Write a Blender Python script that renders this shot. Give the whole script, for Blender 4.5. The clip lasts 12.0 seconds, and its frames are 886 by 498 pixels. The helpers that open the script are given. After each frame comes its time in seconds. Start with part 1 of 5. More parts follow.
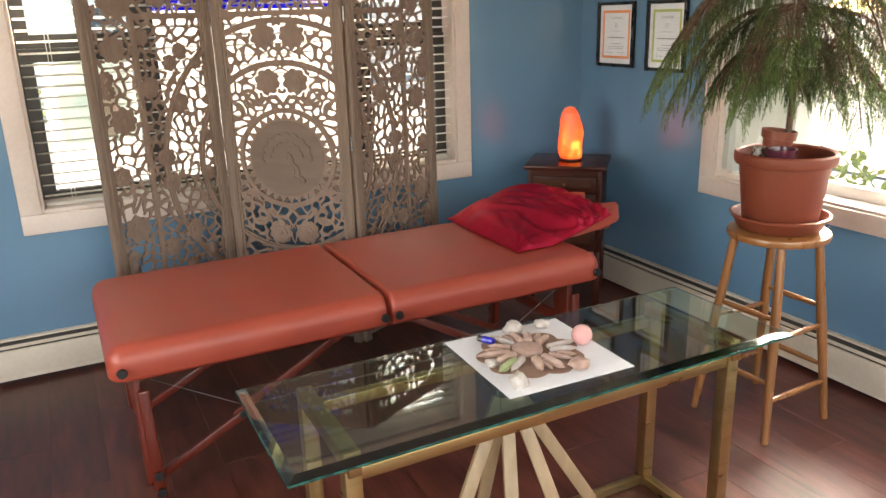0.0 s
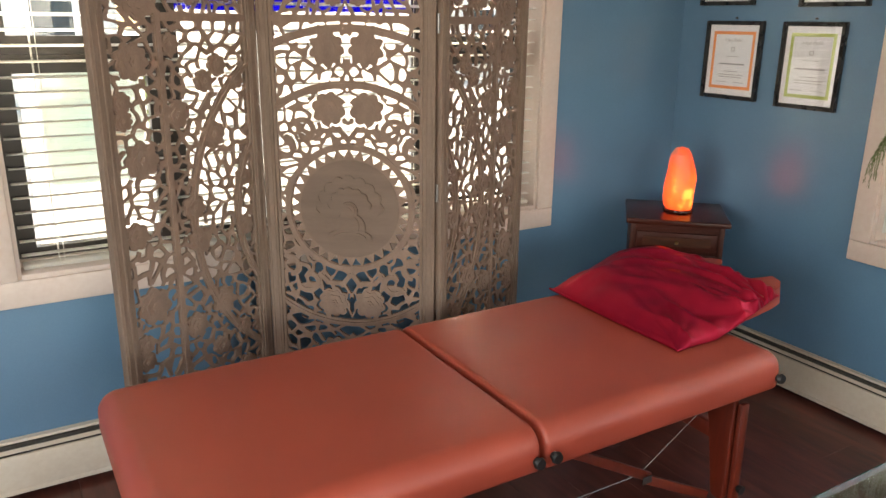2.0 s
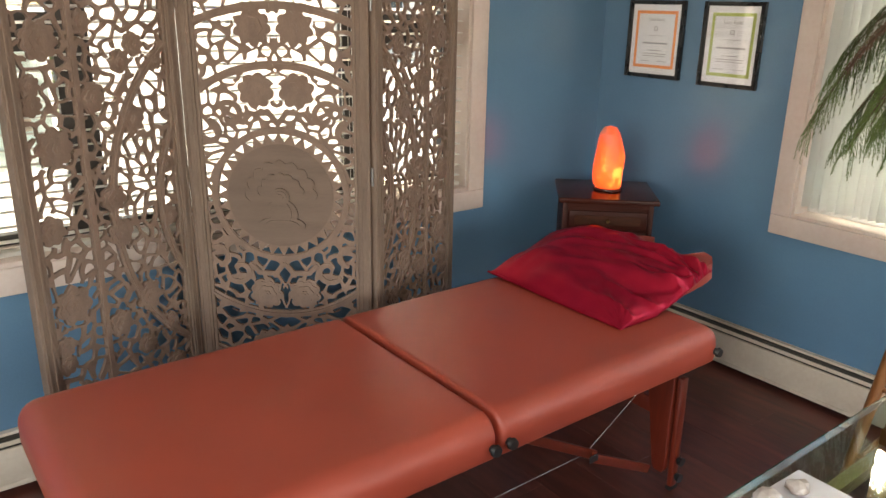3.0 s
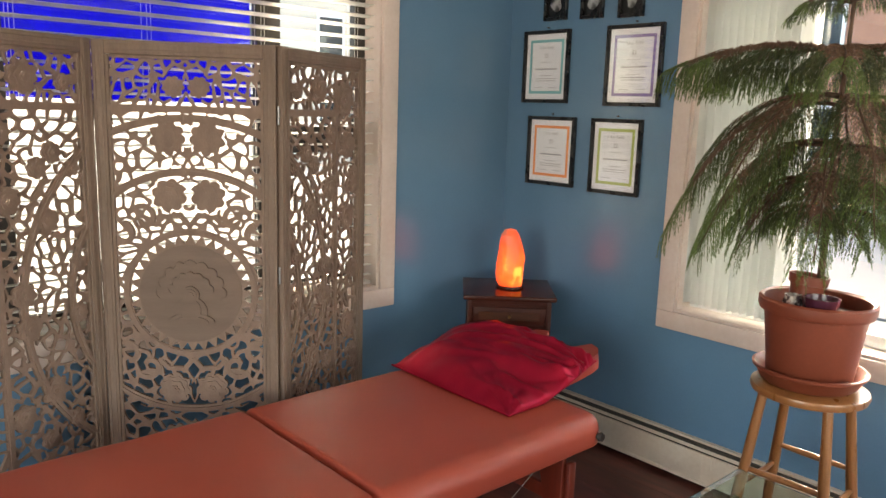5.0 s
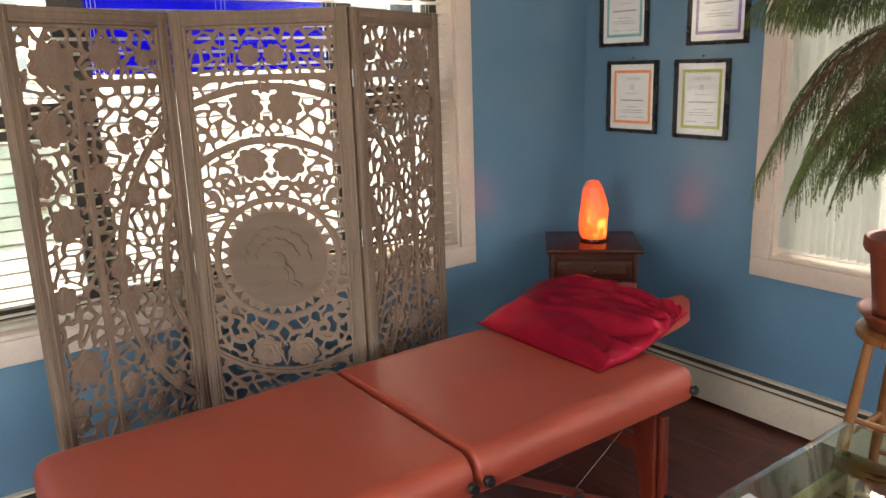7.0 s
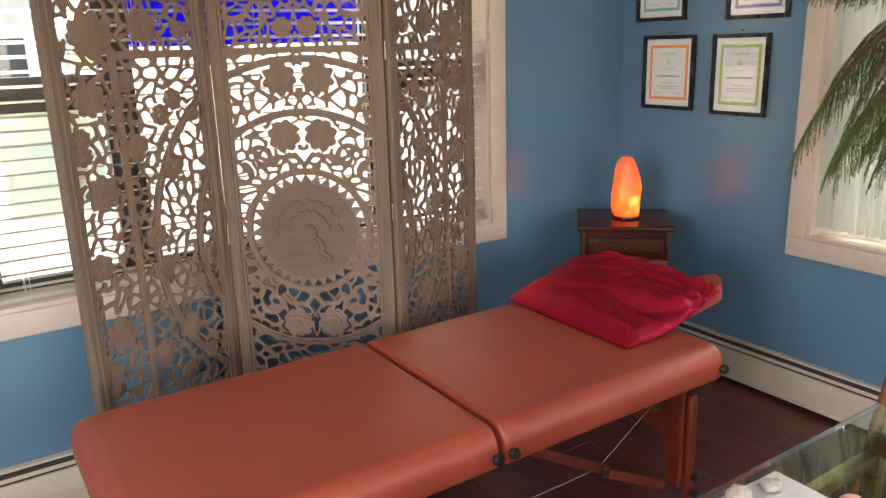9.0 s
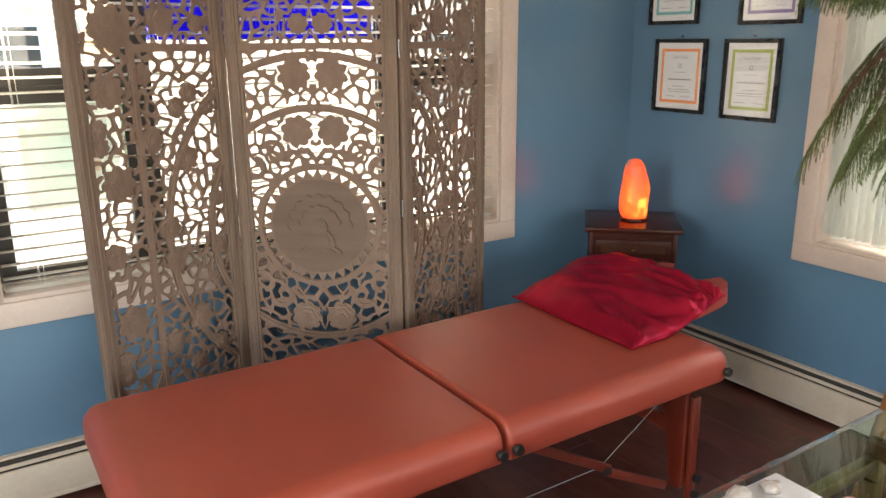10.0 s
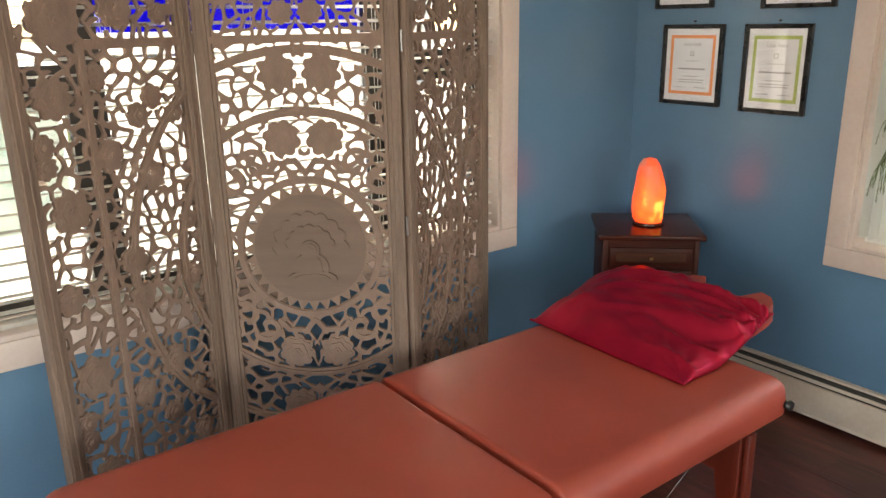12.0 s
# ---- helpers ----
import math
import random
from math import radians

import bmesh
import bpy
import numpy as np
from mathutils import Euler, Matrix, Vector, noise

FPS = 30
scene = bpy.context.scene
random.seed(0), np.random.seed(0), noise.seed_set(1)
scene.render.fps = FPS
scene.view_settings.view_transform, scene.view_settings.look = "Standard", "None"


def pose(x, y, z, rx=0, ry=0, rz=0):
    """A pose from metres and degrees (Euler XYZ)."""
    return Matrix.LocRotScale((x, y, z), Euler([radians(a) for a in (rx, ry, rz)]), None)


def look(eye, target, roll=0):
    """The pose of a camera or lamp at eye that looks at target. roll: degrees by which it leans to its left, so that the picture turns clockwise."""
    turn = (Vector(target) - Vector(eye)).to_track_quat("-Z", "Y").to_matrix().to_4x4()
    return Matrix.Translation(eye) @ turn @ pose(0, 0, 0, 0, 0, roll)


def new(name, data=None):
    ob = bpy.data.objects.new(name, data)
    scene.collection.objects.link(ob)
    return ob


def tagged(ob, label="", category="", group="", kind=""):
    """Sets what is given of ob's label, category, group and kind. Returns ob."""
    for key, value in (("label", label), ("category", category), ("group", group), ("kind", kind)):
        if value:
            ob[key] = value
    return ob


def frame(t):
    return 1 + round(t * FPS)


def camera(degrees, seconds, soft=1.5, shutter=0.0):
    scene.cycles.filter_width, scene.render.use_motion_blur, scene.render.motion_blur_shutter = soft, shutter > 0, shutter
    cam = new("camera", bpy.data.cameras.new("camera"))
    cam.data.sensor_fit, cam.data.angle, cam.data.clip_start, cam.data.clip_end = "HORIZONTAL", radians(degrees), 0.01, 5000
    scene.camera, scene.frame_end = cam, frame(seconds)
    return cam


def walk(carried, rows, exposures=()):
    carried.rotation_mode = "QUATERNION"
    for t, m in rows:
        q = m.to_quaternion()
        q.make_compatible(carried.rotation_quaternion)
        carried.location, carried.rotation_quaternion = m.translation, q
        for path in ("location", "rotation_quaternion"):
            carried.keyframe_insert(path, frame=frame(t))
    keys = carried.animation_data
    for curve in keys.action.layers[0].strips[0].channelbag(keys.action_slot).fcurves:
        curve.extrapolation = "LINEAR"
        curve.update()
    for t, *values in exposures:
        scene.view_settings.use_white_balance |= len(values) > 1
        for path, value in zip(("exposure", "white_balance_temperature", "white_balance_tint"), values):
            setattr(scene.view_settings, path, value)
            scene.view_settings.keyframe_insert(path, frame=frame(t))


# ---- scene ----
cam = camera(60.5, 12.0)
EXPOSURES = [(0.0, 3.27, 7600.0, 11.0), (2.0, 3.22, 7600.0, 11.0), (4.6, 3.13, 7600.0, 11.0), (6.5, 3.13, 7600.0, 11.0), (9.0, 3.20, 7600.0, 11.0), (12.0, 3.22, 7600.0, 11.0)]
PATH = [
    (0, (0.1, 0.019, 1.484), (0.958, 1.727, 0.894), -1.7),
    (0.5, (-0.027, 0.265, 1.51), (0.914, 1.934, 0.937), -1.3),
    (1, (-0.057, 0.48, 1.496), (0.862, 2.163, 0.926), 0.3),
    (1.5, (-0.017, 0.736, 1.502), (0.823, 2.464, 0.948), 1.2),
    (2, (-0.02, 1.015, 1.509), (0.965, 2.657, 0.933), 0.7),
    (2.5, (-0.039, 1.143, 1.524), (1.074, 2.677, 0.888), 0.4),
    (2.7, (-0.047, 1.141, 1.499), (1.098, 2.653, 0.865), 0.5),
    (4.3, (-0.064, 0.886, 1.533), (1.18, 2.376, 1.05), 2.2),
    (4.5, (-0.057, 0.89, 1.533), (1.22, 2.367, 1.101), 2.2),
    (5, (-0.061, 0.884, 1.533), (1.259, 2.344, 1.175), 1.8),
    (5.5, (-0.07, 0.867, 1.532), (1.19, 2.379, 1.178), 0.8),
    (6, (-0.063, 0.881, 1.533), (1.144, 2.423, 1.127), -0.2),
    (6.5, (-0.051, 0.902, 1.534), (1.124, 2.458, 1.089), -1.3),
    (7, (-0.047, 0.909, 1.535), (1.094, 2.482, 1.062), -1.9),
    (9, (-0.043, 0.899, 1.519), (1.019, 2.511, 0.995), -1.7),
    (9.5, (-0.05, 0.883, 1.527), (0.999, 2.5, 0.993), -1.0),
    (10, (-0.065, 0.883, 1.527), (0.983, 2.502, 0.996), -0.5),
    (10.5, (-0.075, 0.894, 1.533), (0.967, 2.517, 1.005), -0.3),
    (11, (-0.07, 0.918, 1.528), (0.951, 2.552, 0.991), -0.4),
    (11.5, (-0.052, 1.027, 1.511), (0.976, 2.648, 0.949), -0.3),
    (12, (-0.018, 1.306, 1.549), (1.133, 2.839, 0.976), -1.0),
]
walk(cam, [(t, look(eye, target, roll)) for t, eye, target, roll in PATH], EXPOSURES)

# ---- light ----
world = bpy.data.worlds.new("sky")
scene.world = world
world.use_nodes = True
wn = world.node_tree.nodes
sky = wn.new("ShaderNodeTexSky")
sky.sky_type, sky.sun_disc = "NISHITA", False
sky.sun_elevation, sky.sun_rotation = radians(26), radians(58)
sky.air_density, sky.dust_density = 1.0, 3.0
wn["Background"].inputs["Strength"].default_value = 0.15
world.node_tree.links.new(sky.outputs[0], wn["Background"].inputs["Color"])
sun = new("sun", bpy.data.lights.new("sun", "SUN"))
sun.data.energy, sun.data.angle, sun.data.color = 3.2, radians(50), (1.0, 0.96, 0.9)
sun.matrix_world = look((11.5, 8.6, 6.5), (1.2, 2.2, 0.6))


def fill_light(name, eye, target, w, h, watts):
    """Fill light added at an assumed, unseen opening in a wall."""
    lamp = new(name, bpy.data.lights.new(name, "AREA"))
    lamp.data.shape, lamp.data.size, lamp.data.size_y, lamp.data.energy = "RECTANGLE", w, h, watts
    lamp.data.color = (1.0, 0.94, 0.86)
    lamp.matrix_world = look(eye, target)


# both lamps are added to brighten the room from behind and from the left
fill_light("south_fill", (0.7, -1.78, 1.4), (0.7, 0, 1.3), 3.2, 1.3, 6.6)
fill_light("west_fill", (-1.98, 1.1, 1.4), (0, 1.1, 1.4), 1.75, 1.3, 6.6)


# ---- materials ----
def mat(name, color, rough=0.5, metal=0.0, dark=None, scale=8.0, stretch=(1, 1, 1), bump=0.1, bump_scale=60.0, spec=0.5,
        coat=0.0, random_tint=0.0, detail=6.0, mix=0.5, space="Object", fine=0.12, trans=0.0, sheen=0.0, gloss=(1, 1, 1), vary=0.09):
    """A surface with broad variation towards `dark`, fine grain and relief."""
    m = bpy.data.materials.new(name)
    m.use_nodes = True
    n, l = m.node_tree.nodes, m.node_tree.links
    b = n["Principled BSDF"]
    dark = dark or tuple(c * 0.75 for c in color)
    co = n.new("ShaderNodeTexCoord")
    mp = n.new("ShaderNodeMapping")
    mp.inputs["Scale"].default_value = stretch
    l.new(co.outputs[space], mp.inputs["Vector"])
    if random_tint:
        info = n.new("ShaderNodeObjectInfo")
        add = n.new("ShaderNodeVectorMath")
        mul = n.new("ShaderNodeMath")
        mul.operation, mul.inputs[1].default_value = "MULTIPLY", 40.0
        l.new(info.outputs["Random"], mul.inputs[0])
        l.new(mp.outputs[0], add.inputs[0])
        l.new(mul.outputs[0], add.inputs[1])
        vec = add.outputs[0]
    else:
        vec = mp.outputs[0]
    big = n.new("ShaderNodeTexNoise")
    big.inputs["Scale"].default_value, big.inputs["Detail"].default_value = scale, detail
    l.new(vec, big.inputs["Vector"])
    small = n.new("ShaderNodeTexNoise")
    small.inputs["Scale"].default_value, small.inputs["Detail"].default_value = bump_scale, 4.0
    l.new(vec, small.inputs["Vector"])
    ramp = n.new("ShaderNodeValToRGB")
    ramp.color_ramp.elements[0].position, ramp.color_ramp.elements[1].position = 0.5 - mix * 0.5, 0.5 + mix * 0.5
    ramp.color_ramp.elements[0].color, ramp.color_ramp.elements[1].color = (*dark, 1), (*color, 1)
    l.new(big.outputs["Fac"], ramp.inputs["Fac"])
    last = ramp.outputs["Color"]
    grain = n.new("ShaderNodeMix")
    grain.data_type, grain.blend_type = "RGBA", "OVERLAY"
    grain.inputs[0].default_value = fine
    l.new(last, grain.inputs[6])
    l.new(small.outputs["Fac"], grain.inputs[7])
    last = grain.outputs[2]
    if random_tint:
        hsv = n.new("ShaderNodeHueSaturation")
        rng = n.new("ShaderNodeMapRange")
        rng.inputs["To Min"].default_value, rng.inputs["To Max"].default_value = 1 - random_tint, 1 + random_tint
        l.new(info.outputs["Random"], rng.inputs["Value"])
        l.new(rng.outputs[0], hsv.inputs["Value"])
        l.new(last, hsv.inputs["Color"])
        last = hsv.outputs[0]
    l.new(last, b.inputs["Base Color"])
    rr = n.new("ShaderNodeMapRange")
    rr.inputs["To Min"].default_value, rr.inputs["To Max"].default_value = max(rough - vary, 0.02), min(rough + vary, 1)
    l.new(big.outputs["Fac"], rr.inputs["Value"])
    l.new(rr.outputs[0], b.inputs["Roughness"])
    bp = n.new("ShaderNodeBump")
    bp.inputs["Strength"].default_value, bp.inputs["Distance"].default_value = bump, 0.002
    l.new(small.outputs["Fac"], bp.inputs["Height"])
    l.new(bp.outputs[0], b.inputs["Normal"])
    b.inputs["Metallic"].default_value = metal
    b.inputs["Specular IOR Level"].default_value = spec
    b.inputs["Coat Weight"].default_value = coat
    b.inputs["Coat Roughness"].default_value = 0.15
    b.inputs["Sheen Weight"].default_value = sheen
    b.inputs["Specular Tint"].default_value = (*gloss, 1)
    if trans:
        out = n["Material Output"]
        tr = n.new("ShaderNodeBsdfTranslucent")
        l.new(last, tr.inputs["Color"])
        sh = n.new("ShaderNodeMixShader")
        sh.inputs[0].default_value = trans
        l.new(b.outputs[0], sh.inputs[1])
        l.new(tr.outputs[0], sh.inputs[2])
        l.new(sh.outputs[0], out.inputs["Surface"])
    return m


def glass_mat(name, color, rough=0.0, ior=1.5):
    m = bpy.data.materials.new(name)
    m.use_nodes = True
    b = m.node_tree.nodes["Principled BSDF"]
    b.inputs["Base Color"].default_value = (*color, 1)
    b.inputs["Roughness"].default_value = rough
    b.inputs["IOR"].default_value = ior
    b.inputs["Transmission Weight"].default_value = 1.0
    return m


WALL = mat("blue_wall_paint", (0.116, 0.233, 0.354), rough=0.22, spec=0.7, vary=0.02, dark=(0.101, 0.209, 0.324), scale=2.5, bump=0.05, bump_scale=180, fine=0.06)
CEIL = mat("white_ceiling_paint", (0.78, 0.77, 0.74), rough=0.8, dark=(0.72, 0.71, 0.68), scale=3)
TRIM = mat("cream_trim_paint", (0.68, 0.575, 0.52), rough=0.4, dark=(0.61, 0.51, 0.46), scale=5, bump=0.15)
HEATER = mat("heater_enamel", (0.68, 0.60, 0.50), rough=0.38, dark=(0.58, 0.50, 0.41), scale=4, bump=0.08)
# near-black: the shade inside the heater slot is put into this colour
SLOTSHADE = mat("heater_slot_shade", (0.05, 0.045, 0.04), rough=0.6, scale=30)
FLOORM = mat("dark_cherry_plank", (0.140, 0.040, 0.029), rough=0.33, dark=(0.036, 0.010, 0.008), scale=4, stretch=(7, 1.1, 7), bump=0.05, bump_scale=50, random_tint=0.22, fine=0.1)
SUBFLOOR = mat("floor_base", (0.015, 0.008, 0.007), rough=0.7)
LEATHER = mat("terracotta_vinyl", (0.345, 0.052, 0.028), rough=0.45, spec=0.65, dark=(0.285, 0.042, 0.023), scale=5, bump=0.18, bump_scale=420, fine=0.08)
CHERRY = mat("cherry_stained_wood", (0.15, 0.020, 0.009), rough=0.32, dark=(0.085, 0.012, 0.006), scale=7, stretch=(5, 5, 0.7), bump=0.1, coat=0.2)
BLACKP = mat("black_plastic", (0.012, 0.012, 0.013), rough=0.4, scale=20)
STEEL = mat("steel_cable", (0.34, 0.34, 0.34), rough=0.4, metal=1.0, scale=40)
SATIN = mat("crimson_satin", (0.40, 0.012, 0.036), rough=0.36, metal=0.62, gloss=(1.0, 0.3, 0.36), dark=(0.26, 0.007, 0.026), scale=9, bump=0.1, bump_scale=500, fine=0.08)
WASHED = mat("whitewashed_carved_wood", (0.255, 0.176, 0.138), rough=0.75, dark=(0.155, 0.104, 0.08), scale=12, stretch=(3, 3, 1), bump=0.35, bump_scale=120, fine=0.25, mix=0.8)
WASHED_EDGE = mat("whitewashed_frame_wood", (0.255, 0.178, 0.138), rough=0.7, dark=(0.125, 0.088, 0.066), scale=5, stretch=(8, 8, 1.0), bump=0.5, bump_scale=60, fine=0.3, mix=0.95)
MEDAL = mat("whitewashed_medallion_wood", (0.180, 0.124, 0.096), rough=0.7, dark=(0.135, 0.092, 0.070), scale=4, stretch=(1, 1, 9), bump=0.12, bump_scale=60, fine=0.15)
GOLD = mat("brushed_brass", (0.44, 0.30, 0.14), rough=0.3, metal=0.9, dark=(0.33, 0.22, 0.09), scale=6, stretch=(1, 1, 6), bump=0.05)
PALEWOOD = mat("pale_pine", (0.40, 0.28, 0.165), rough=0.5, dark=(0.28, 0.185, 0.10), scale=6, stretch=(6, 6, 0.8), bump=0.15)
STOOLWOOD = mat("honey_varnished_wood", (0.29, 0.122, 0.042), rough=0.3, dark=(0.19, 0.075, 0.024), scale=6, stretch=(6, 6, 0.8), bump=0.1, coat=0.3)
TERRA = mat("terracotta_plastic", (0.205, 0.047, 0.024), rough=0.45, dark=(0.16, 0.036, 0.018), scale=5, bump=0.15, bump_scale=90)
DARKWOOD = mat("dark_mahogany", (0.06, 0.013, 0.008), rough=0.24, spec=0.25, dark=(0.03, 0.007, 0.004), scale=6, stretch=(1, 6, 6), bump=0.08)
DARKBODY = mat("dark_mahogany_body", (0.06, 0.013, 0.008), rough=0.42, spec=0.15, dark=(0.03, 0.007, 0.004), scale=6, stretch=(1, 6, 6), bump=0.08)
DRAWERWOOD = mat("inlaid_drawer_wood", (0.085, 0.026, 0.011), rough=0.5, spec=0.2, dark=(0.035, 0.011, 0.006), scale=18, stretch=(1, 6, 6), bump=0.2)
FRAMEBLACK = mat("black_frame_lacquer", (0.010, 0.010, 0.011), rough=0.28, scale=20)
PAPER = mat("white_paper", (0.66, 0.67, 0.71), rough=0.7, dark=(0.61, 0.62, 0.655), scale=6, bump=0.05)
BLIND = mat("white_blind_slat", (0.88, 0.87, 0.84), rough=0.5, dark=(0.84, 0.83, 0.79), scale=6, bump=0.05, trans=0.72)
BRONZE = mat("bronze_window_frame", (0.035, 0.028, 0.024), rough=0.45, scale=8)
PANE = glass_mat("window_glass", (0.96, 0.98, 0.97))
TABLEGLASS = glass_mat("green_table_glass", (0.68, 0.90, 0.82), ior=1.58)
BLUESHEET = mat("blue_translucent_sheet", (0.006, 0.003, 0.46), rough=0.6, dark=(0.005, 0.0025, 0.41), scale=4, spec=0.1, trans=0.7)
WHITESHEET = mat("white_translucent_sheet", (0.70, 0.70, 0.685), rough=0.5, dark=(0.66, 0.66, 0.645), trans=0.85)


# ---- mesh helpers ----
def thing(name, label, category, at=(0, 0, 0), turn=0.0, group="", kind=""):
    e = new(name)
    e.empty_display_size = 0.05
    e.matrix_basis = pose(*at, 0, 0, turn)
    return tagged(e, label, category, group, kind)


def mesh_of(name, bm, material, smooth=None):
    me = bpy.data.meshes.new(name)
    bmesh.ops.recalc_face_normals(bm, faces=bm.faces)
    bm.to_mesh(me)
    bm.free()
    for m in (material if isinstance(material, (list, tuple)) else [material]):
        me.materials.append(m)
    if smooth is not None:
        me.polygons.foreach_set("use_smooth", [True] * len(me.polygons))
        if smooth < 180:
            me.set_sharp_from_angle(angle=radians(smooth))
    return me


def part(name, bm, material, parent, label="", smooth=40):
    ob = new(name, mesh_of(name, bm, material, smooth))
    ob.parent = parent
    return tagged(ob, label)


def solid(name, bm, material, label, category="", kind="", group="", smooth=40):
    return tagged(new(name, mesh_of(name, bm, material, smooth)), label, category, group, kind)


def box(bm, x0, x1, y0, y1, z0, z1, bevel=0.0, seg=2, m=None):
    g = bmesh.ops.create_cube(bm, size=1.0)
    vs = g["verts"]
    bmesh.ops.scale(bm, vec=(x1 - x0, y1 - y0, z1 - z0), verts=vs)
    bmesh.ops.translate(bm, vec=((x0 + x1) / 2, (y0 + y1) / 2, (z0 + z1) / 2), verts=vs)
    if bevel:
        es = list({e for v in vs for e in v.link_edges})
        r = bmesh.ops.bevel(bm, geom=es, offset=bevel, segments=seg, affect="EDGES", profile=0.5)
        vs = list({v for f in r["faces"] for v in f.verts} | {v for v in vs if v.is_valid})
    if m is not None:
        bmesh.ops.transform(bm, matrix=m, verts=vs)
    return bm


def rod(bm, a, b, r0, r1=None, seg=12, rings=1, bulge=0.0, caps=True):
    """A round bar from a to b, tapering, with an optional swelling in the middle."""
    a, b = Vector(a), Vector(b)
    r1 = r0 if r1 is None else r1
    q = (b - a).to_track_quat("Z", "Y")
    rows = []
    for i in range(rings + 1):
        f = i / rings
        r = r0 + (r1 - r0) * f + bulge * math.sin(math.pi * f)
        c = a.lerp(b, f)
        rows.append([bm.verts.new(c + q @ Vector((r * math.cos(k * math.tau / seg), r * math.sin(k * math.tau / seg), 0))) for k in range(seg)])
    for u, v in zip(rows, rows[1:]):
        for k in range(seg):
            bm.faces.new((u[k], u[(k + 1) % seg], v[(k + 1) % seg], v[k]))
    if caps:
        bm.faces.new(rows[0][::-1])
        bm.faces.new(rows[-1])
    return bm


def bar(bm, a, b, w, d, up=(0, 0, 1), bevel=0.0):
    """A straight rectangular bar from a to b, w by d across."""
    a, b = Vector(a), Vector(b)
    z = (b - a).normalized()
    x = Vector(up).cross(z)
    x = x.normalized() if x.length > 1e-4 else Vector((1, 0, 0))
    y = z.cross(x)
    m = Matrix((x, y, z)).transposed().to_4x4()
    m.translation = (a + b) / 2
    h = (b - a).length / 2
    return box(bm, -w / 2, w / 2, -d / 2, d / 2, -h, h, bevel, 2, m)


def lathe(bm, profile, seg=48, center=(0, 0, 0)):
    """Turns (radius, height) pairs round the upright axis; closed where the radius is nought."""
    rows = []
    for r, z in profile:
        if r < 1e-6:
            rows.append([bm.verts.new((center[0], center[1], center[2] + z))])
        else:
            rows.append([bm.verts.new((center[0] + r * math.cos(k * math.tau / seg), center[1] + r * math.sin(k * math.tau / seg), center[2] + z)) for k in range(seg)])
    for u, v in zip(rows, rows[1:]):
        for k in range(seg):
            a, b, c, d = u[k % len(u)], u[(k + 1) % len(u)], v[(k + 1) % len(v)], v[k % len(v)]
            ring = []
            for p in (a, b, c, d):
                if p not in ring:
                    ring.append(p)
            if len(ring) > 2:
                bm.faces.new(ring)
    return bm


def prism(bm, pts, z0, z1, m):
    """A flat outline (x, y) drawn out from z0 to z1, then set by m."""
    lo = [bm.verts.new(m @ Vector((x, y, z0))) for x, y in pts]
    hi = [bm.verts.new(m @ Vector((x, y, z1))) for x, y in pts]
    n = len(pts)
    bm.faces.new(lo[::-1])
    bm.faces.new(hi)
    for i in range(n):
        bm.faces.new((lo[i], lo[(i + 1) % n], hi[(i + 1) % n], hi[i]))


# ---- the room ----
BACK, RIGHT, LEFT, FRONT, TOP = 3.596, 2.808, -1.9, -1.7, 2.42
W1 = (-0.005, 1.995, 0.722, 2.085)          # back window opening: x0 x1 z0 z1
W2 = (-0.3, 2.562, 0.715, 2.085)            # side window opening: y0 y1 z0 z1
TH = 0.16
bm = bmesh.new()
box(bm, LEFT, W1[0], BACK, BACK + TH, 0, TOP)
box(bm, W1[1], RIGHT, BACK, BACK + TH, 0, TOP)
box(bm, W1[0], W1[1], BACK, BACK + TH, 0, W1[2])
box(bm, W1[0], W1[1], BACK, BACK + TH, W1[3], TOP)
solid("wall_north", bm, WALL, "blue painted plaster wall with a wide window", "wall", "structure")
bm = bmesh.new()
box(bm, RIGHT, RIGHT + TH, FRONT, W2[0], 0, TOP)
box(bm, RIGHT, RIGHT + TH, W2[1], BACK + TH, 0, TOP)
box(bm, RIGHT, RIGHT + TH, W2[0], W2[1], 0, W2[2])
box(bm, RIGHT, RIGHT + TH, W2[0], W2[1], W2[3], TOP)
solid("wall_east", bm, WALL, "blue painted plaster wall with a picture window", "wall", "structure")
# unseen wall; its opening is assumed, to hold the west fill lamp
bm = bmesh.new()
box(bm, LEFT - TH, LEFT, FRONT, 0.2, 0, TOP)
box(bm, LEFT - TH, LEFT, 2.0, BACK + TH, 0, TOP)
box(bm, LEFT - TH, LEFT, 0.2, 2.0, 0, 0.72)
box(bm, LEFT - TH, LEFT, 0.2, 2.0, 2.08, TOP)
solid("wall_west", bm, WALL, "blue painted plaster wall with an assumed opening for fill light", "wall", "structure")
# unseen wall, with a wide opening assumed for the south fill lamp
bm = bmesh.new()
box(bm, LEFT - TH, -0.95, FRONT - TH, FRONT, 0, TOP)
box(bm, 2.35, RIGHT + TH, FRONT - TH, FRONT, 0, TOP)
box(bm, -0.95, 2.35, FRONT - TH, FRONT, 0, 0.72)
box(bm, -0.95, 2.35, FRONT - TH, FRONT, 2.08, TOP)
solid("wall_south", bm, WALL, "blue painted plaster wall with an assumed opening for fill light", "wall", "structure")
bm = box(bmesh.new(), LEFT - TH, RIGHT + TH, FRONT - TH, BACK + TH, TOP, TOP + 0.12)
solid("ceiling", bm, CEIL, "white painted flat ceiling", "ceiling", "structure")
bm = box(bmesh.new(), LEFT - TH, RIGHT + TH, FRONT - TH, BACK + TH, -0.12, -0.006)
floor = solid("floor", bm, SUBFLOOR, "dark cherry wood plank floor with a satin sheen", "floor", "structure")


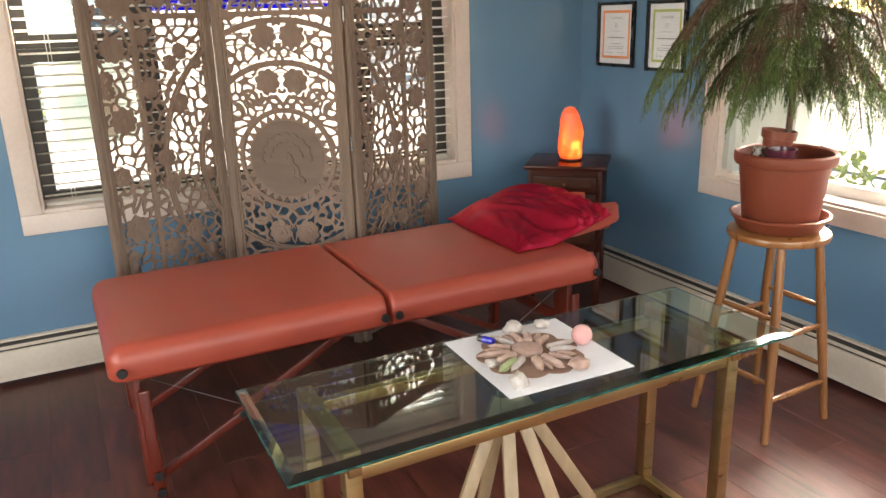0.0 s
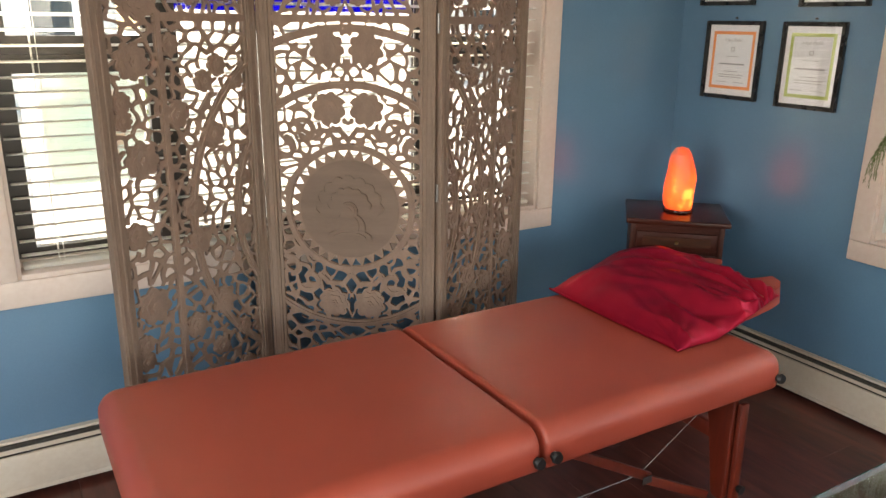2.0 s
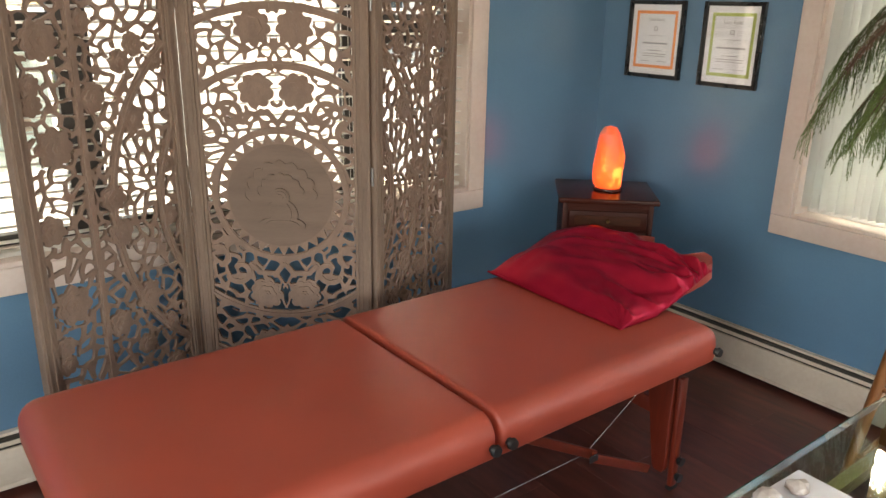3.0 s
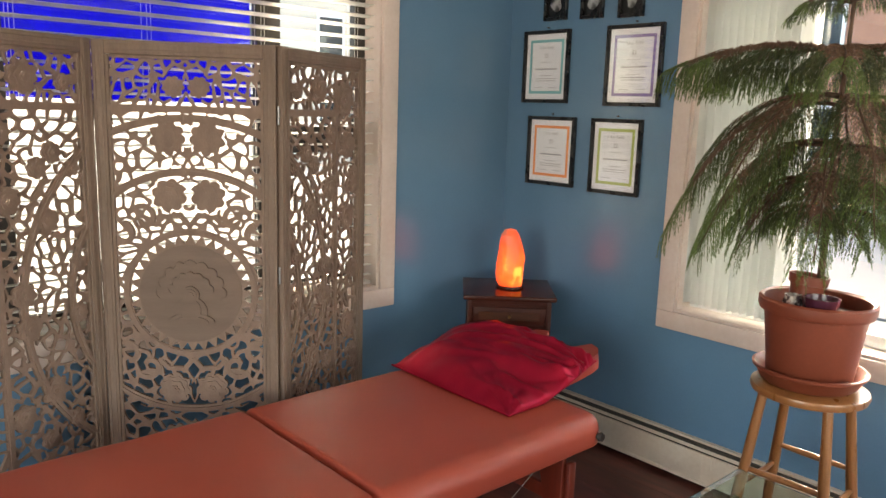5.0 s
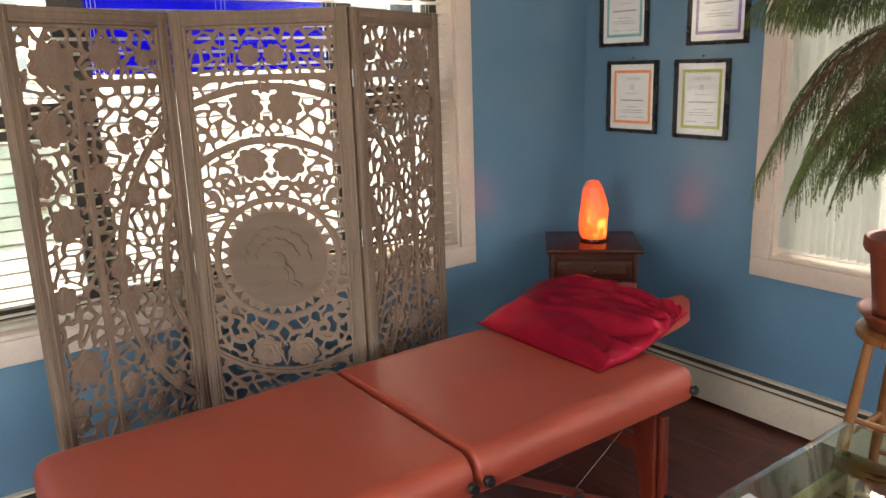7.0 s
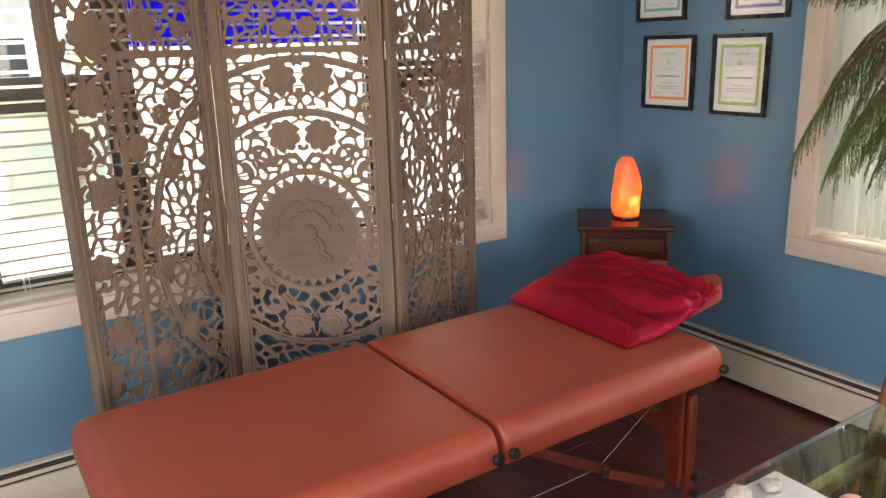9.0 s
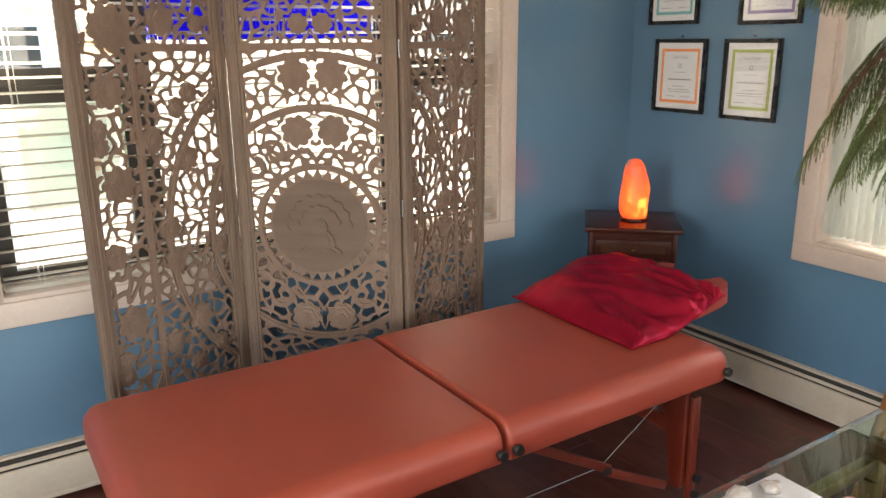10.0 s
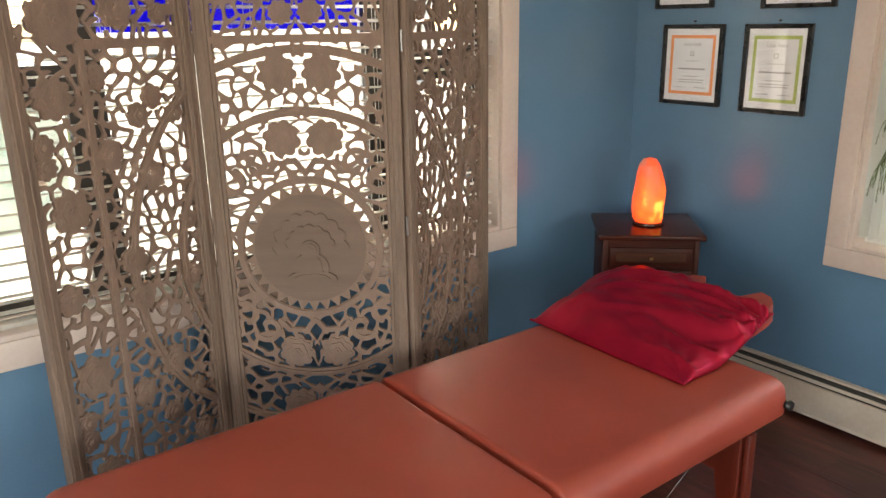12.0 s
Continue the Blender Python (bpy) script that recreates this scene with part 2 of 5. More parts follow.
# ---- windows ----
def casing(parent, along, place, a0, a1, z0, z1, w, face):
    """Four flat boards round an opening; along: 'x' or 'y', place: the wall's face, face: +1 or -1 into the room."""
    def board(p0, p1, q0, q1, name):
        bm = bmesh.new()
        lo, hi = sorted((place, place + face * 0.018))
        if along == "x":
            box(bm, p0, p1, lo, hi, q0, q1, 0.004)
        else:
            box(bm, lo, hi, p0, p1, q0, q1, 0.004)
        part(name, bm, TRIM, parent)
    board(a0 - w, a1 + w, z0 - w, z0, "bottom_casing")
    board(a0 - w, a1 + w, z1, z1 + w, "top_casing")
    board(a0 - w, a0, z0 + 0.0005, z1 - 0.0005, "side_casing")
    board(a1, a1 + w, z0 + 0.0005, z1 - 0.0005, "side_casing")


window_1 = thing("window_1", "wide window with cream casing and dark bronze frames", "window", kind="structure")
casing(window_1, "x", BACK, W1[0], W1[1], W1[2], W1[3], 0.084, -1)
for x0, x1 in ((W1[0], W1[0] + 0.012), (W1[1] - 0.012, W1[1])):
    part("jamb", box(bmesh.new(), x0, x1, BACK - 0.004, BACK + TH - 0.02, W1[2], W1[3]), TRIM, window_1)
sill = part("window_sill", box(bmesh.new(), W1[0] + 0.012, W1[1] - 0.012, BACK - 0.012, BACK + TH - 0.02, W1[2], W1[2] + 0.018, 0.004), TRIM, window_1)
part("stop_bead", box(bmesh.new(), W1[0] + 0.012, W1[1] - 0.012, BACK + 0.075, BACK + 0.1, W1[2] + 0.018, W1[2] + 0.04, 0.003), TRIM, window_1)
FY0, FY1 = BACK + 0.105, BACK + 0.145


def sash(parent, x0, x1, z0, z1, w, y0=FY0, y1=FY1):
    bm = bmesh.new()
    box(bm, x0, x0 + w, y0, y1, z0, z1)
    box(bm, x1 - w, x1, y0, y1, z0, z1)
    box(bm, x0 + w, x1 - w, y0, y1, z0, z0 + w)
    box(bm, x0 + w, x1 - w, y0, y1, z1 - w, z1)
    f = part("window_frame", bm, BRONZE, parent)
    g = part("pane", box(bmesh.new(), x0 + w - 0.003, x1 - w + 0.003, (y0 + y1) / 2 - 0.002, (y0 + y1) / 2 + 0.002, z0 + w - 0.003, z1 - w + 0.003), PANE, f)
    g.visible_shadow = False


ZB = W1[2] + 0.018
sash(window_1, W1[0] + 0.012, 0.505, ZB, 1.395, 0.055, FY0 - 0.012, FY1 - 0.012)
sash(window_1, W1[0] + 0.012, 0.505, 1.396, W1[3], 0.055)
sash(window_1, 0.506, 1.505, ZB, W1[3], 0.05)
sash(window_1, 1.506, W1[1] - 0.012, ZB, 1.395, 0.055, FY0 - 0.012, FY1 - 0.012)
sash(window_1, 1.506, W1[1] - 0.012, 1.396, W1[3], 0.055)

# coloured sheets in the middle light, a poster in the left one
sheet = thing("window_banner", "blue and white translucent banner hung outside the middle window", "banner")
part("blue_field", box(bmesh.new(), 0.545, 1.462, FY1 + 0.03, FY1 + 0.034, 1.535, 2.08), BLUESHEET, sheet, "plain deep blue upper field")
part("white_field", box(bmesh.new(), 0.545, 1.462, FY1 + 0.03, FY1 + 0.034, 0.76, 1.5345), WHITESHEET, sheet, "plain white lower field")
part("fixing_rail", box(bmesh.new(), 0.51, 1.49, FY1 + 0.005, FY1 + 0.0285, 2.05, 2.08), BRONZE, sheet)
GREENINK = mat("pale_green_print", (0.66, 0.79, 0.77), rough=0.6, dark=(0.79, 0.82, 0.80), scale=4, trans=0.6)
REDINK = mat("pale_coral_print", (0.80, 0.58, 0.52), rough=0.6, dark=(0.62, 0.66, 0.55), scale=9, trans=0.6)
poster = thing("poster", "pale green and coral poster with a white border in the window", "poster")
py = BACK + 0.138
part("backing", box(bmesh.new(), 0.075, 0.445, py + 0.003, py + 0.006, 0.775, 1.375), WHITESHEET, poster)
part("print", box(bmesh.new(), 0.13, 0.43, py, py + 0.002, 0.98, 1.345), GREENINK, poster)
part("figure", box(bmesh.new(), 0.305, 0.345, py - 0.003, py - 0.001, 1.0, 1.28, 0.0009, 1), REDINK, poster)
part("figure", box(bmesh.new(), 0.345, 0.37, py - 0.003, py - 0.001, 1.1, 1.25, 0.0009, 1), REDINK, poster)

blind = thing("venetian_blind", "white horizontal venetian blind with slats tilted open", "blind")
BX0, BX1, BYC = W1[0] + 0.02, W1[1] - 0.02, BACK + 0.048
bm = bmesh.new()
n = 5
rows = []
for i in range(n + 1):
    f = i / n - 0.5
    y, z = f * 0.048, 0.004 * (1 - 4 * f * f)
    rows.append([bm.verts.new((x, y, z + t)) for x, t in ((BX0, -0.0012), (BX1, -0.0012), (BX1, 0.0012), (BX0, 0.0012))])
for a, b in zip(rows, rows[1:]):
    for k in range(4):
        bm.faces.new((a[k], a[(k + 1) % 4], b[(k + 1) % 4], b[k]))
bm.faces.new(rows[0])
bm.faces.new(rows[-1][::-1])
slat_mesh = mesh_of("slat", bm, BLIND)
zs = ZB + 0.045
while zs < W1[3] - 0.06:
    ob = new("slat", slat_mesh)
    ob.parent = blind
    ob.matrix_basis = pose(0, BYC, zs, -8 + random.uniform(-1.5, 1.5), 0, 0)
    ob.location.z += random.uniform(-0.001, 0.001)
    zs += 0.0455
part("bottom_rail", box(bmesh.new(), BX0, BX1, BYC - 0.025, BYC + 0.025, ZB + 0.004, ZB + 0.02, 0.005), BLIND, blind)
part("head_rail", box(bmesh.new(), BX0, BX1, BYC - 0.03, BYC + 0.03, W1[3] - 0.045, W1[3] - 0.001, 0.004), BLIND, blind)
for x in (0.12, 0.56, 0.99, 1.43, 1.87):
    bm = bmesh.new()
    for dx, dy in ((0, -0.026), (0, 0.026), (0.014, -0.026)):
        rod(bm, (x + dx, BYC + dy, ZB + 0.015), (x + dx, BYC + dy, W1[3] - 0.04), 0.0011, seg=6)
    part("ladder_cord", bm, BLIND, blind)

window_2 = thing("window_2", "picture window with a pinkish cream casing", "window", kind="structure")
casing(window_2, "y", RIGHT, W2[0], W2[1], W2[2], W2[3], 0.078, -1)
for y0, y1 in ((W2[0], W2[0] + 0.012), (W2[1] - 0.012, W2[1])):
    part("jamb", box(bmesh.new(), RIGHT - 0.004, RIGHT + TH - 0.02, y0, y1, W2[2], W2[3]), TRIM, window_2)
part("window_sill", box(bmesh.new(), RIGHT - 0.006, RIGHT + TH - 0.02, W2[0] + 0.012, W2[1] - 0.012, W2[2], W2[2] + 0.014, 0.003), TRIM, window_2)
WHITEV = mat("white_vinyl_frame", (0.80, 0.80, 0.78), rough=0.4, dark=(0.75, 0.75, 0.72), scale=5)
bm = bmesh.new()
fx0, fx1 = RIGHT + 0.095, RIGHT + 0.138
box(bm, fx0, fx1, W2[0] + 0.012, W2[1] - 0.012, W2[2] + 0.014, W2[2] + 0.064, 0.004)
box(bm, fx0, fx1, W2[0] + 0.012, W2[1] - 0.012, W2[3] - 0.05, W2[3])
box(bm, fx0, fx1, W2[0] + 0.012, W2[0] + 0.06, W2[2] + 0.065, W2[3] - 0.051)
box(bm, fx0, fx1, W2[1] - 0.06, W2[1] - 0.012, W2[2] + 0.065, W2[3] - 0.051)
frame_2 = part("window_frame", bm, WHITEV, window_2)
g = part("pane", box(bmesh.new(), fx0 + 0.02, fx0 + 0.024, W2[0] + 0.058, W2[1] - 0.058, W2[2] + 0.062, W2[3] - 0.048), PANE, frame_2)
g.visible_shadow = False

VANE = mat("ribbed_vertical_vane", (0.79, 0.80, 0.78), rough=0.55, dark=(0.70, 0.72, 0.70), scale=4, stretch=(1, 1, 0.2), trans=0.45)
vblind = thing("vertical_blind", "off-white vertical blind vanes stacked to one side", "blind")
part("head_rail", box(bmesh.new(), RIGHT + 0.028, RIGHT + 0.066, W2[0] + 0.02, W2[1] - 0.02, W2[3] - 0.05, W2[3] - 0.002, 0.004), BLIND, vblind)
bm = bmesh.new()
rows = []
for i in range(7):
    f = i / 6 - 0.5
    x, y = 0.010 * (1 - 4 * f * f), f * 0.085
    rows.append([bm.verts.new((x + dx, y, z)) for dx, z in ((0, 0), (0.0015, 0), (0.0015, 1.27), (0, 1.27))])
for a, b in zip(rows, rows[1:]):
    for k in range(4):
        bm.faces.new((a[k], a[(k + 1) % 4], b[(k + 1) % 4], b[k]))
bm.faces.new(rows[0])
bm.faces.new(rows[-1][::-1])
vane_mesh = mesh_of("vane", bm, VANE, 60)
for i in range(13):
    ob = new("vane", vane_mesh)
    ob.parent = vblind
    ob.matrix_basis = pose(RIGHT + 0.047, W2[1] - 0.055 - i * 0.031, W2[2] + 0.045, 0, 0, 52 + random.uniform(-16, 16))

# ---- baseboard heaters ----
def heater(length, m, label):
    h = thing("baseboard_heater", label, "heater", group="baseboard heaters")
    h.matrix_basis = m @ Matrix.Diagonal((1, 1, 0.93, 1))
    part("back_plate", box(bmesh.new(), 0, length, 0, 0.008, 0.012, 0.212, 0.002), HEATER, h)
    bm = bmesh.new()
    box(bm, 0, length, 0.0085, 0.024, 0.2, 0.212, 0.003)
    part("top_lip", bm, HEATER, h)
    part("damper", box(bmesh.new(), 0.004, length - 0.004, 0.036, 0.04, 0.172, 0.188, 0.001, 1), HEATER, h)
    # stands for the element, enlarged so that the slot looks shaded
    part("shade_liner", box(bmesh.new(), 0.01, length - 0.01, 0.009, 0.032, 0.05, 0.1985), SLOTSHADE, h, "heating element filled out as a black liner for the slot's shade")
    bm = bmesh.new()
    box(bm, 0, length, 0.052, 0.056, 0.028, 0.168, 0.0015)
    cover = part("front_cover", bm, HEATER, h)
    part("cover_lip", box(bmesh.new(), 0, length, 0.044, 0.0518, 0.16, 0.168, 0.001), HEATER, cover)
    part("bottom_edge", box(bmesh.new(), 0, length, 0.0565, 0.0585, 0.024, 0.04, 0.0006), HEATER, cover)
    k = 0.9
    while k < length - 0.3:
        part("joint_strip", box(bmesh.new(), k, k + 0.045, 0.0562, 0.0575, 0.03, 0.166, 0.0006, 1), HEATER, h)
        k += 1.52
    return h


heater(RIGHT - LEFT - 0.10, pose(RIGHT - 0.08, BACK, 0, 0, 0, 180), "long cream enamel baseboard heater below the wide window")
heater(BACK - FRONT - 0.10, pose(RIGHT, FRONT + 0.06, 0, 0, 0, 90), "long cream enamel baseboard heater below the picture window")


# ---- massage table ----
table = thing("massage_table", "terracotta vinyl massage table with cherry wood legs", "massage table")
TZ = 0.577


def cushion(x0, x1, y0, y1, z0, z1, r, seam_hi):
    """A padded top with soft edges and a slight crown."""
    bm = bmesh.new()
    cx, cy, hx, hy = (x0 + x1) / 2, (y0 + y1) / 2, (x1 - x0) / 2, (y1 - y0) / 2
    g = bmesh.ops.create_cube(bm, size=1.0)
    bmesh.ops.scale(bm, vec=(x1 - x0, y1 - y0, z1 - z0), verts=bm.verts)
    bmesh.ops.translate(bm, vec=(cx, cy, (z0 + z1) / 2), verts=bm.verts)
    top = [e for e in bm.edges if all(v.co.z > (z0 + z1) / 2 for v in e.verts)]
    up = [e for e in bm.edges if abs(e.verts[0].co.z - e.verts[1].co.z) > 0.01]
    low = [e for e in bm.edges if all(v.co.z < (z0 + z1) / 2 for v in e.verts)]
    bmesh.ops.bevel(bm, geom=up + top, offset=r, segments=7, affect="EDGES", profile=0.5)
    low = [e for e in bm.edges if all(abs(v.co.z - z0) < 1e-5 for v in e.verts)]
    bmesh.ops.bevel(bm, geom=low, offset=0.012, segments=3, affect="EDGES", profile=0.5)
    for i in range(1, 14):
        bmesh.ops.bisect_plane(bm, geom=bm.verts[:] + bm.edges[:] + bm.faces[:], plane_co=(x0 + (x1 - x0) * i / 14, 0, 0), plane_no=(1, 0, 0))
    for i in range(1, 12):
        bmesh.ops.bisect_plane(bm, geom=bm.verts[:] + bm.edges[:] + bm.faces[:], plane_co=(0, y0 + (y1 - y0) * i / 12, 0), plane_no=(0, 1, 0))
    for v in bm.verts:
        fx, fy = (v.co.x - cx) / hx, (v.co.y - cy) / hy
        k = max(0.0, (v.co.z - z0) / (z1 - z0))
        v.co.z += k * (0.006 * (1 - fx * fx) * (1 - fy * fy) + 0.0025 * noise.noise(Vector((v.co.x * 5, v.co.y * 5, x0))))
        v.co.y += (0.003 * noise.noise(Vector((v.co.x * 9, v.co.z * 20, 3.0)))) * k
    seam = x1 if seam_hi else x0
    for v in bm.verts:
        d = abs(v.co.x - seam)
        if d < 0.2:
            d2 = d * 0.3 if d < r else 0.3 * r + (d - r) * (0.2 - 0.3 * r) / (0.2 - r)
            v.co.x = seam + (d2 if seam == x0 else -d2)
    return bm


part("cushion", cushion(0.122, 1.017, 2.262, 3.032, 0.468, TZ, 0.056, True), LEATHER, table, smooth=70)
part("cushion", cushion(1.021, 1.932, 2.262, 3.032, 0.468, TZ, 0.056, False), LEATHER, table, smooth=70)
bm = bmesh.new()
for x0, x1 in ((0.20, 1.0), (1.04, 1.855)):
    box(bm, x0, x1, 2.355, 2.38, 0.425, 0.4665, 0.004)
    box(bm, x0, x1, 2.915, 2.94, 0.425, 0.4665, 0.004)
    box(bm, x0, x0 + 0.022, 2.3805, 2.9145, 0.425, 0.4665, 0.003)
    box(bm, x1 - 0.022, x1, 2.3805, 2.9145, 0.425, 0.4665, 0.003)
part("frame", bm, CHERRY, table)
for x, y, d in ((0.995, 2.262, -1), (1.047, 2.262, -1), (1.893, 2.266, -1), (0.16, 2.266, -1)):
    bm = bmesh.new()
    rod(bm, (x, y + 0.012, 0.505), (x, y - 0.012, 0.505), 0.010, 0.011, 16)
    rod(bm, (x, y - 0.0125, 0.505), (x, y - 0.022, 0.505), 0.016, 0.013, 16)
    part("corner_knob", bm, BLACKP, table)
# each leg: a tapered board set across the table, with a sliding foot on its outer side
for x in (0.196, 1.826):
    for y, q in ((2.338, 1), (2.957, -1)):
        bm = bmesh.new()
        prism(bm, [(q * yy + y, zz) for yy, zz in ((0.0, 0.4665), (0.0, 0.075), (0.008, 0.06), (0.040, 0.06), (0.050, 0.075), (0.088, 0.32), (0.125, 0.43), (0.13, 0.4665))], x - 0.012, x + 0.012,
              Matrix(((0, 0, 1, 0), (1, 0, 0, 0), (0, 1, 0, 0), (0, 0, 0, 1))))
        bmesh.ops.bevel(bm, geom=bm.edges[:], offset=0.003, segments=2, affect="EDGES", profile=0.5)
        leg = part("leg", bm, CHERRY, table)
        bm = bmesh.new()
        bar(bm, (x + 0.016, y - q * 0.012, 0.405), (x + 0.024, y - q * 0.012, 0.012), 0.036, 0.020, (0, 1, 0), 0.007)
        part("extension", bm, CHERRY, leg)
        for z in (0.112, 0.052):
            bm = bmesh.new()
            rod(bm, (x + 0.023, y - q * 0.0225, z), (x + 0.023, y - q * 0.028, z), 0.007, 0.007, 12)
            rod(bm, (x + 0.023, y - q * 0.0282, z), (x + 0.023, y - q * 0.042, z), 0.013, 0.015, 14)
            part("lock_knob", bm, BLACKP, leg)
        part("rubber_foot", box(bmesh.new(), x + 0.024 - 0.02, x + 0.024 + 0.02, y - q * 0.012 - 0.011, y - q * 0.012 + 0.011, 0, 0.012, 0.003), BLACKP, leg)
    part("end_rail", box(bmesh.new(), x - 0.011, x + 0.011, 2.415, 2.88, 0.25, 0.3, 0.004), CHERRY, table)
for s, x0, x1 in ((1, 0.222, 0.90), (-1, 1.80, 1.15)):
    for y in (2.388, 2.882):
        xm, zm = x0 + (x1 - x0) * 0.44, 0.212
        bm = bmesh.new()
        bar(bm, (x0, y, 0.060), (xm, y, zm), 0.030, 0.014, (0, 1, 0), 0.004)
        bar(bm, (xm - s * 0.03, y + 0.0145, zm - 0.010), (x1, y + 0.0145, 0.425), 0.030, 0.014, (0, 1, 0), 0.004)
        b = part("brace", bm, CHERRY, table)
        part("hinge_plate", box(bmesh.new(), xm - 0.02, xm + 0.016, y - 0.0115, y - 0.0075, zm - 0.010, zm + 0.014, 0.001, 1), BLACKP, b)
for y in (2.4, 2.87):
    bm = bmesh.new()
    pts = [(0.24, y, 0.405), (0.541, y, 0.225), (1.497, y, 0.225), (1.80, y, 0.405)]
    for a, b in zip(pts, pts[1:]):
        rod(bm, a, b, 0.0011, seg=6)
    part("support_cable", bm, STEEL, table)
bm = bmesh.new()
rod(bm, (1.0, 2.42, 0.44), (1.0, 2.88, 0.44), 0.006, seg=8)
rod(bm, (1.0185, 2.42, 0.452), (1.0185, 2.88, 0.452), 0.007, seg=8)
part("centre_hinge", bm, STEEL, table)
# face rest at the head end
rest = thing("face_cradle", "terracotta padded face cradle fixed to the table's head end", "face cradle")
bm = bmesh.new()
inner, outer = 0.080, 0.178
pts = []
for i in range(25):
    a = radians(-150 + 300 * i / 24)
    k = (abs(math.cos(a)) ** 4 + abs(math.sin(a)) ** 4) ** -0.25
    pts.append((-outer * k * math.cos(a), outer * 1.05 * k * math.sin(a)))
for i in range(25):
    a = radians(150 - 300 * i / 24)
    pts.append((-inner * math.cos(a), inner * 1.12 * math.sin(a)))
prism(bm, pts, 0, 0.06, pose(2.046, 2.650, 0.604, 0, -8, 0))
bmesh.ops.bevel(bm, geom=[e for e in bm.edges if len(e.link_faces) == 2 and e.calc_face_angle(0) > 1.0], offset=0.018, segments=4, affect="EDGES", profile=0.5)
part("pad", bm, LEATHER, rest, smooth=60)
bm = bmesh.new()
box(bm, 1.935, 2.2, 2.56, 2.585, 0.565, 0.585, 0.003)
box(bm, 1.935, 2.2, 2.735, 2.76, 0.565, 0.585, 0.003)
box(bm, 2.0, 2.16, 2.5855, 2.7345, 0.566, 0.598, 0.003)
part("support_arms", bm, CHERRY, rest)

# ---- pillow ----
def pillow():
    """A flat, rumpled satin pillow that slopes up onto the face rest."""
    bm = bmesh.new()
    N = 96
    def place(u, v, up):
        # u along the table, v across it, both -1..1
        pinch = 1 - 0.045 * (u * u + v * v) + 0.02 * u ** 6 * v ** 6
        x = 1.880 + 0.262 * u * pinch + 0.006 * v
        y = 2.735 + 0.325 * v * pinch + 0.015 * u
        ramp = max(0.0, (x - 1.80)) * 0.24
        body = max(0.0, (1 - abs(u) ** 3.2)) ** 0.48 * max(0.0, (1 - abs(v) ** 3.2)) ** 0.48
        hump = 0.100 * body * (0.62 + 0.5 * math.exp(-((u + 0.1) ** 2 * 1.6 + (v - 0.45) ** 2 * 1.8)))
        soft = body ** 0.35
        p, q = u * 0.75 + v * 0.66, u * 0.66 - v * 0.75
        folds = 0.020 * soft * noise.noise(Vector((p * 1.7 + 0.3 * q, q * 0.8, 1.3)))
        folds += 0.007 * soft * noise.noise(Vector((u * 3.6, v * 3.2, 5.1)))
        for a0, b0, a1, b1, hh, ww in ((-0.25, 0.55, 0.5, -0.25, 0.016, 0.07), (0.0, 0.65, 0.78, 0.05, 0.014, 0.06), (0.45, -0.15, 0.62, -0.95, 0.020, 0.055),
                                       (0.66, 0.0, 0.88, -0.9, 0.016, 0.05), (-0.55, 0.3, -0.1, -0.35, 0.010, 0.06), (0.15, -0.45, 0.36, -1.0, 0.014, 0.05), (-0.85, 0.75, -0.35, 0.55, 0.014, 0.08)):
            t = min(max(((u - a0) * (a1 - a0) + (v - b0) * (b1 - b0)) / ((a1 - a0) ** 2 + (b1 - b0) ** 2), 0), 1)
            g = math.hypot(u - a0 - t * (a1 - a0), v - b0 - t * (b1 - b0)) / (ww * 0.8)
            folds += 0.42 * hh * soft * (math.exp(-g * g) - 0.35 * math.exp(-(g - 2) ** 2)) * math.sin(math.pi * (0.15 + 0.7 * t))
        d = math.hypot(u - 0.7, v + 1.1)
        a = math.atan2(v + 1.1, u - 0.7)
        folds += 0.042 * (abs(math.sin(a * 7 + 1.5 * noise.noise(Vector((u * 2, v * 2, 9))))) - 0.5) * math.exp(-d * 1.75) * soft
        d2 = math.hypot(u + 0.95, v + 0.95)
        a2 = math.atan2(v + 0.95, u + 0.95)
        folds += 0.009 * (abs(math.sin(a2 * 8)) - 0.5) * math.exp(-d2 * 1.3) * soft
        # gathered hem along the near edge and round its corner
        hem = math.exp(-(v + 1) / 0.45) * (0.6 + 0.4 * (u + 1) / 2)
        folds += 0.032 * hem * soft * ((1 - abs(math.sin(u * 7.5 + 0.9 * v + 1.8 * noise.noise(Vector((u * 1.5, v * 1.5, 4.0)))))) ** 1.6 - 0.25)
        hem2 = math.exp(-(1 - u) / 0.30)
        folds += 0.022 * hem2 * soft * ((1 - abs(math.sin(v * 7.0 + 1.6 * noise.noise(Vector((u, v * 2, 7.0)))))) ** 1.6 - 0.25)
        edge = 0.006 * noise.noise(Vector((u * 3.0, v * 3.0, 2.2))) * (1 - body)
        z = TZ + 0.012 + ramp
        if up:
            return Vector((x, y, z + hump + folds + abs(edge)))
        return Vector((x, y, z - 0.004))
    top = [[bm.verts.new(place(2 * i / N - 1, 2 * j / N - 1, True)) for j in range(N + 1)] for i in range(N + 1)]
    bot = [[bm.verts.new(place(2 * i / N - 1, 2 * j / N - 1, False)) for j in range(N + 1)] for i in range(N + 1)]
    for i in range(N):
        for j in range(N):
            bm.faces.new((top[i][j], top[i + 1][j], top[i + 1][j + 1], top[i][j + 1]))
            bm.faces.new((bot[i][j], bot[i][j + 1], bot[i + 1][j + 1], bot[i + 1][j]))
    ring = [(i, 0) for i in range(N)] + [(N, j) for j in range(N)] + [(i, N) for i in range(N, 0, -1)] + [(0, j) for j in range(N, 0, -1)]
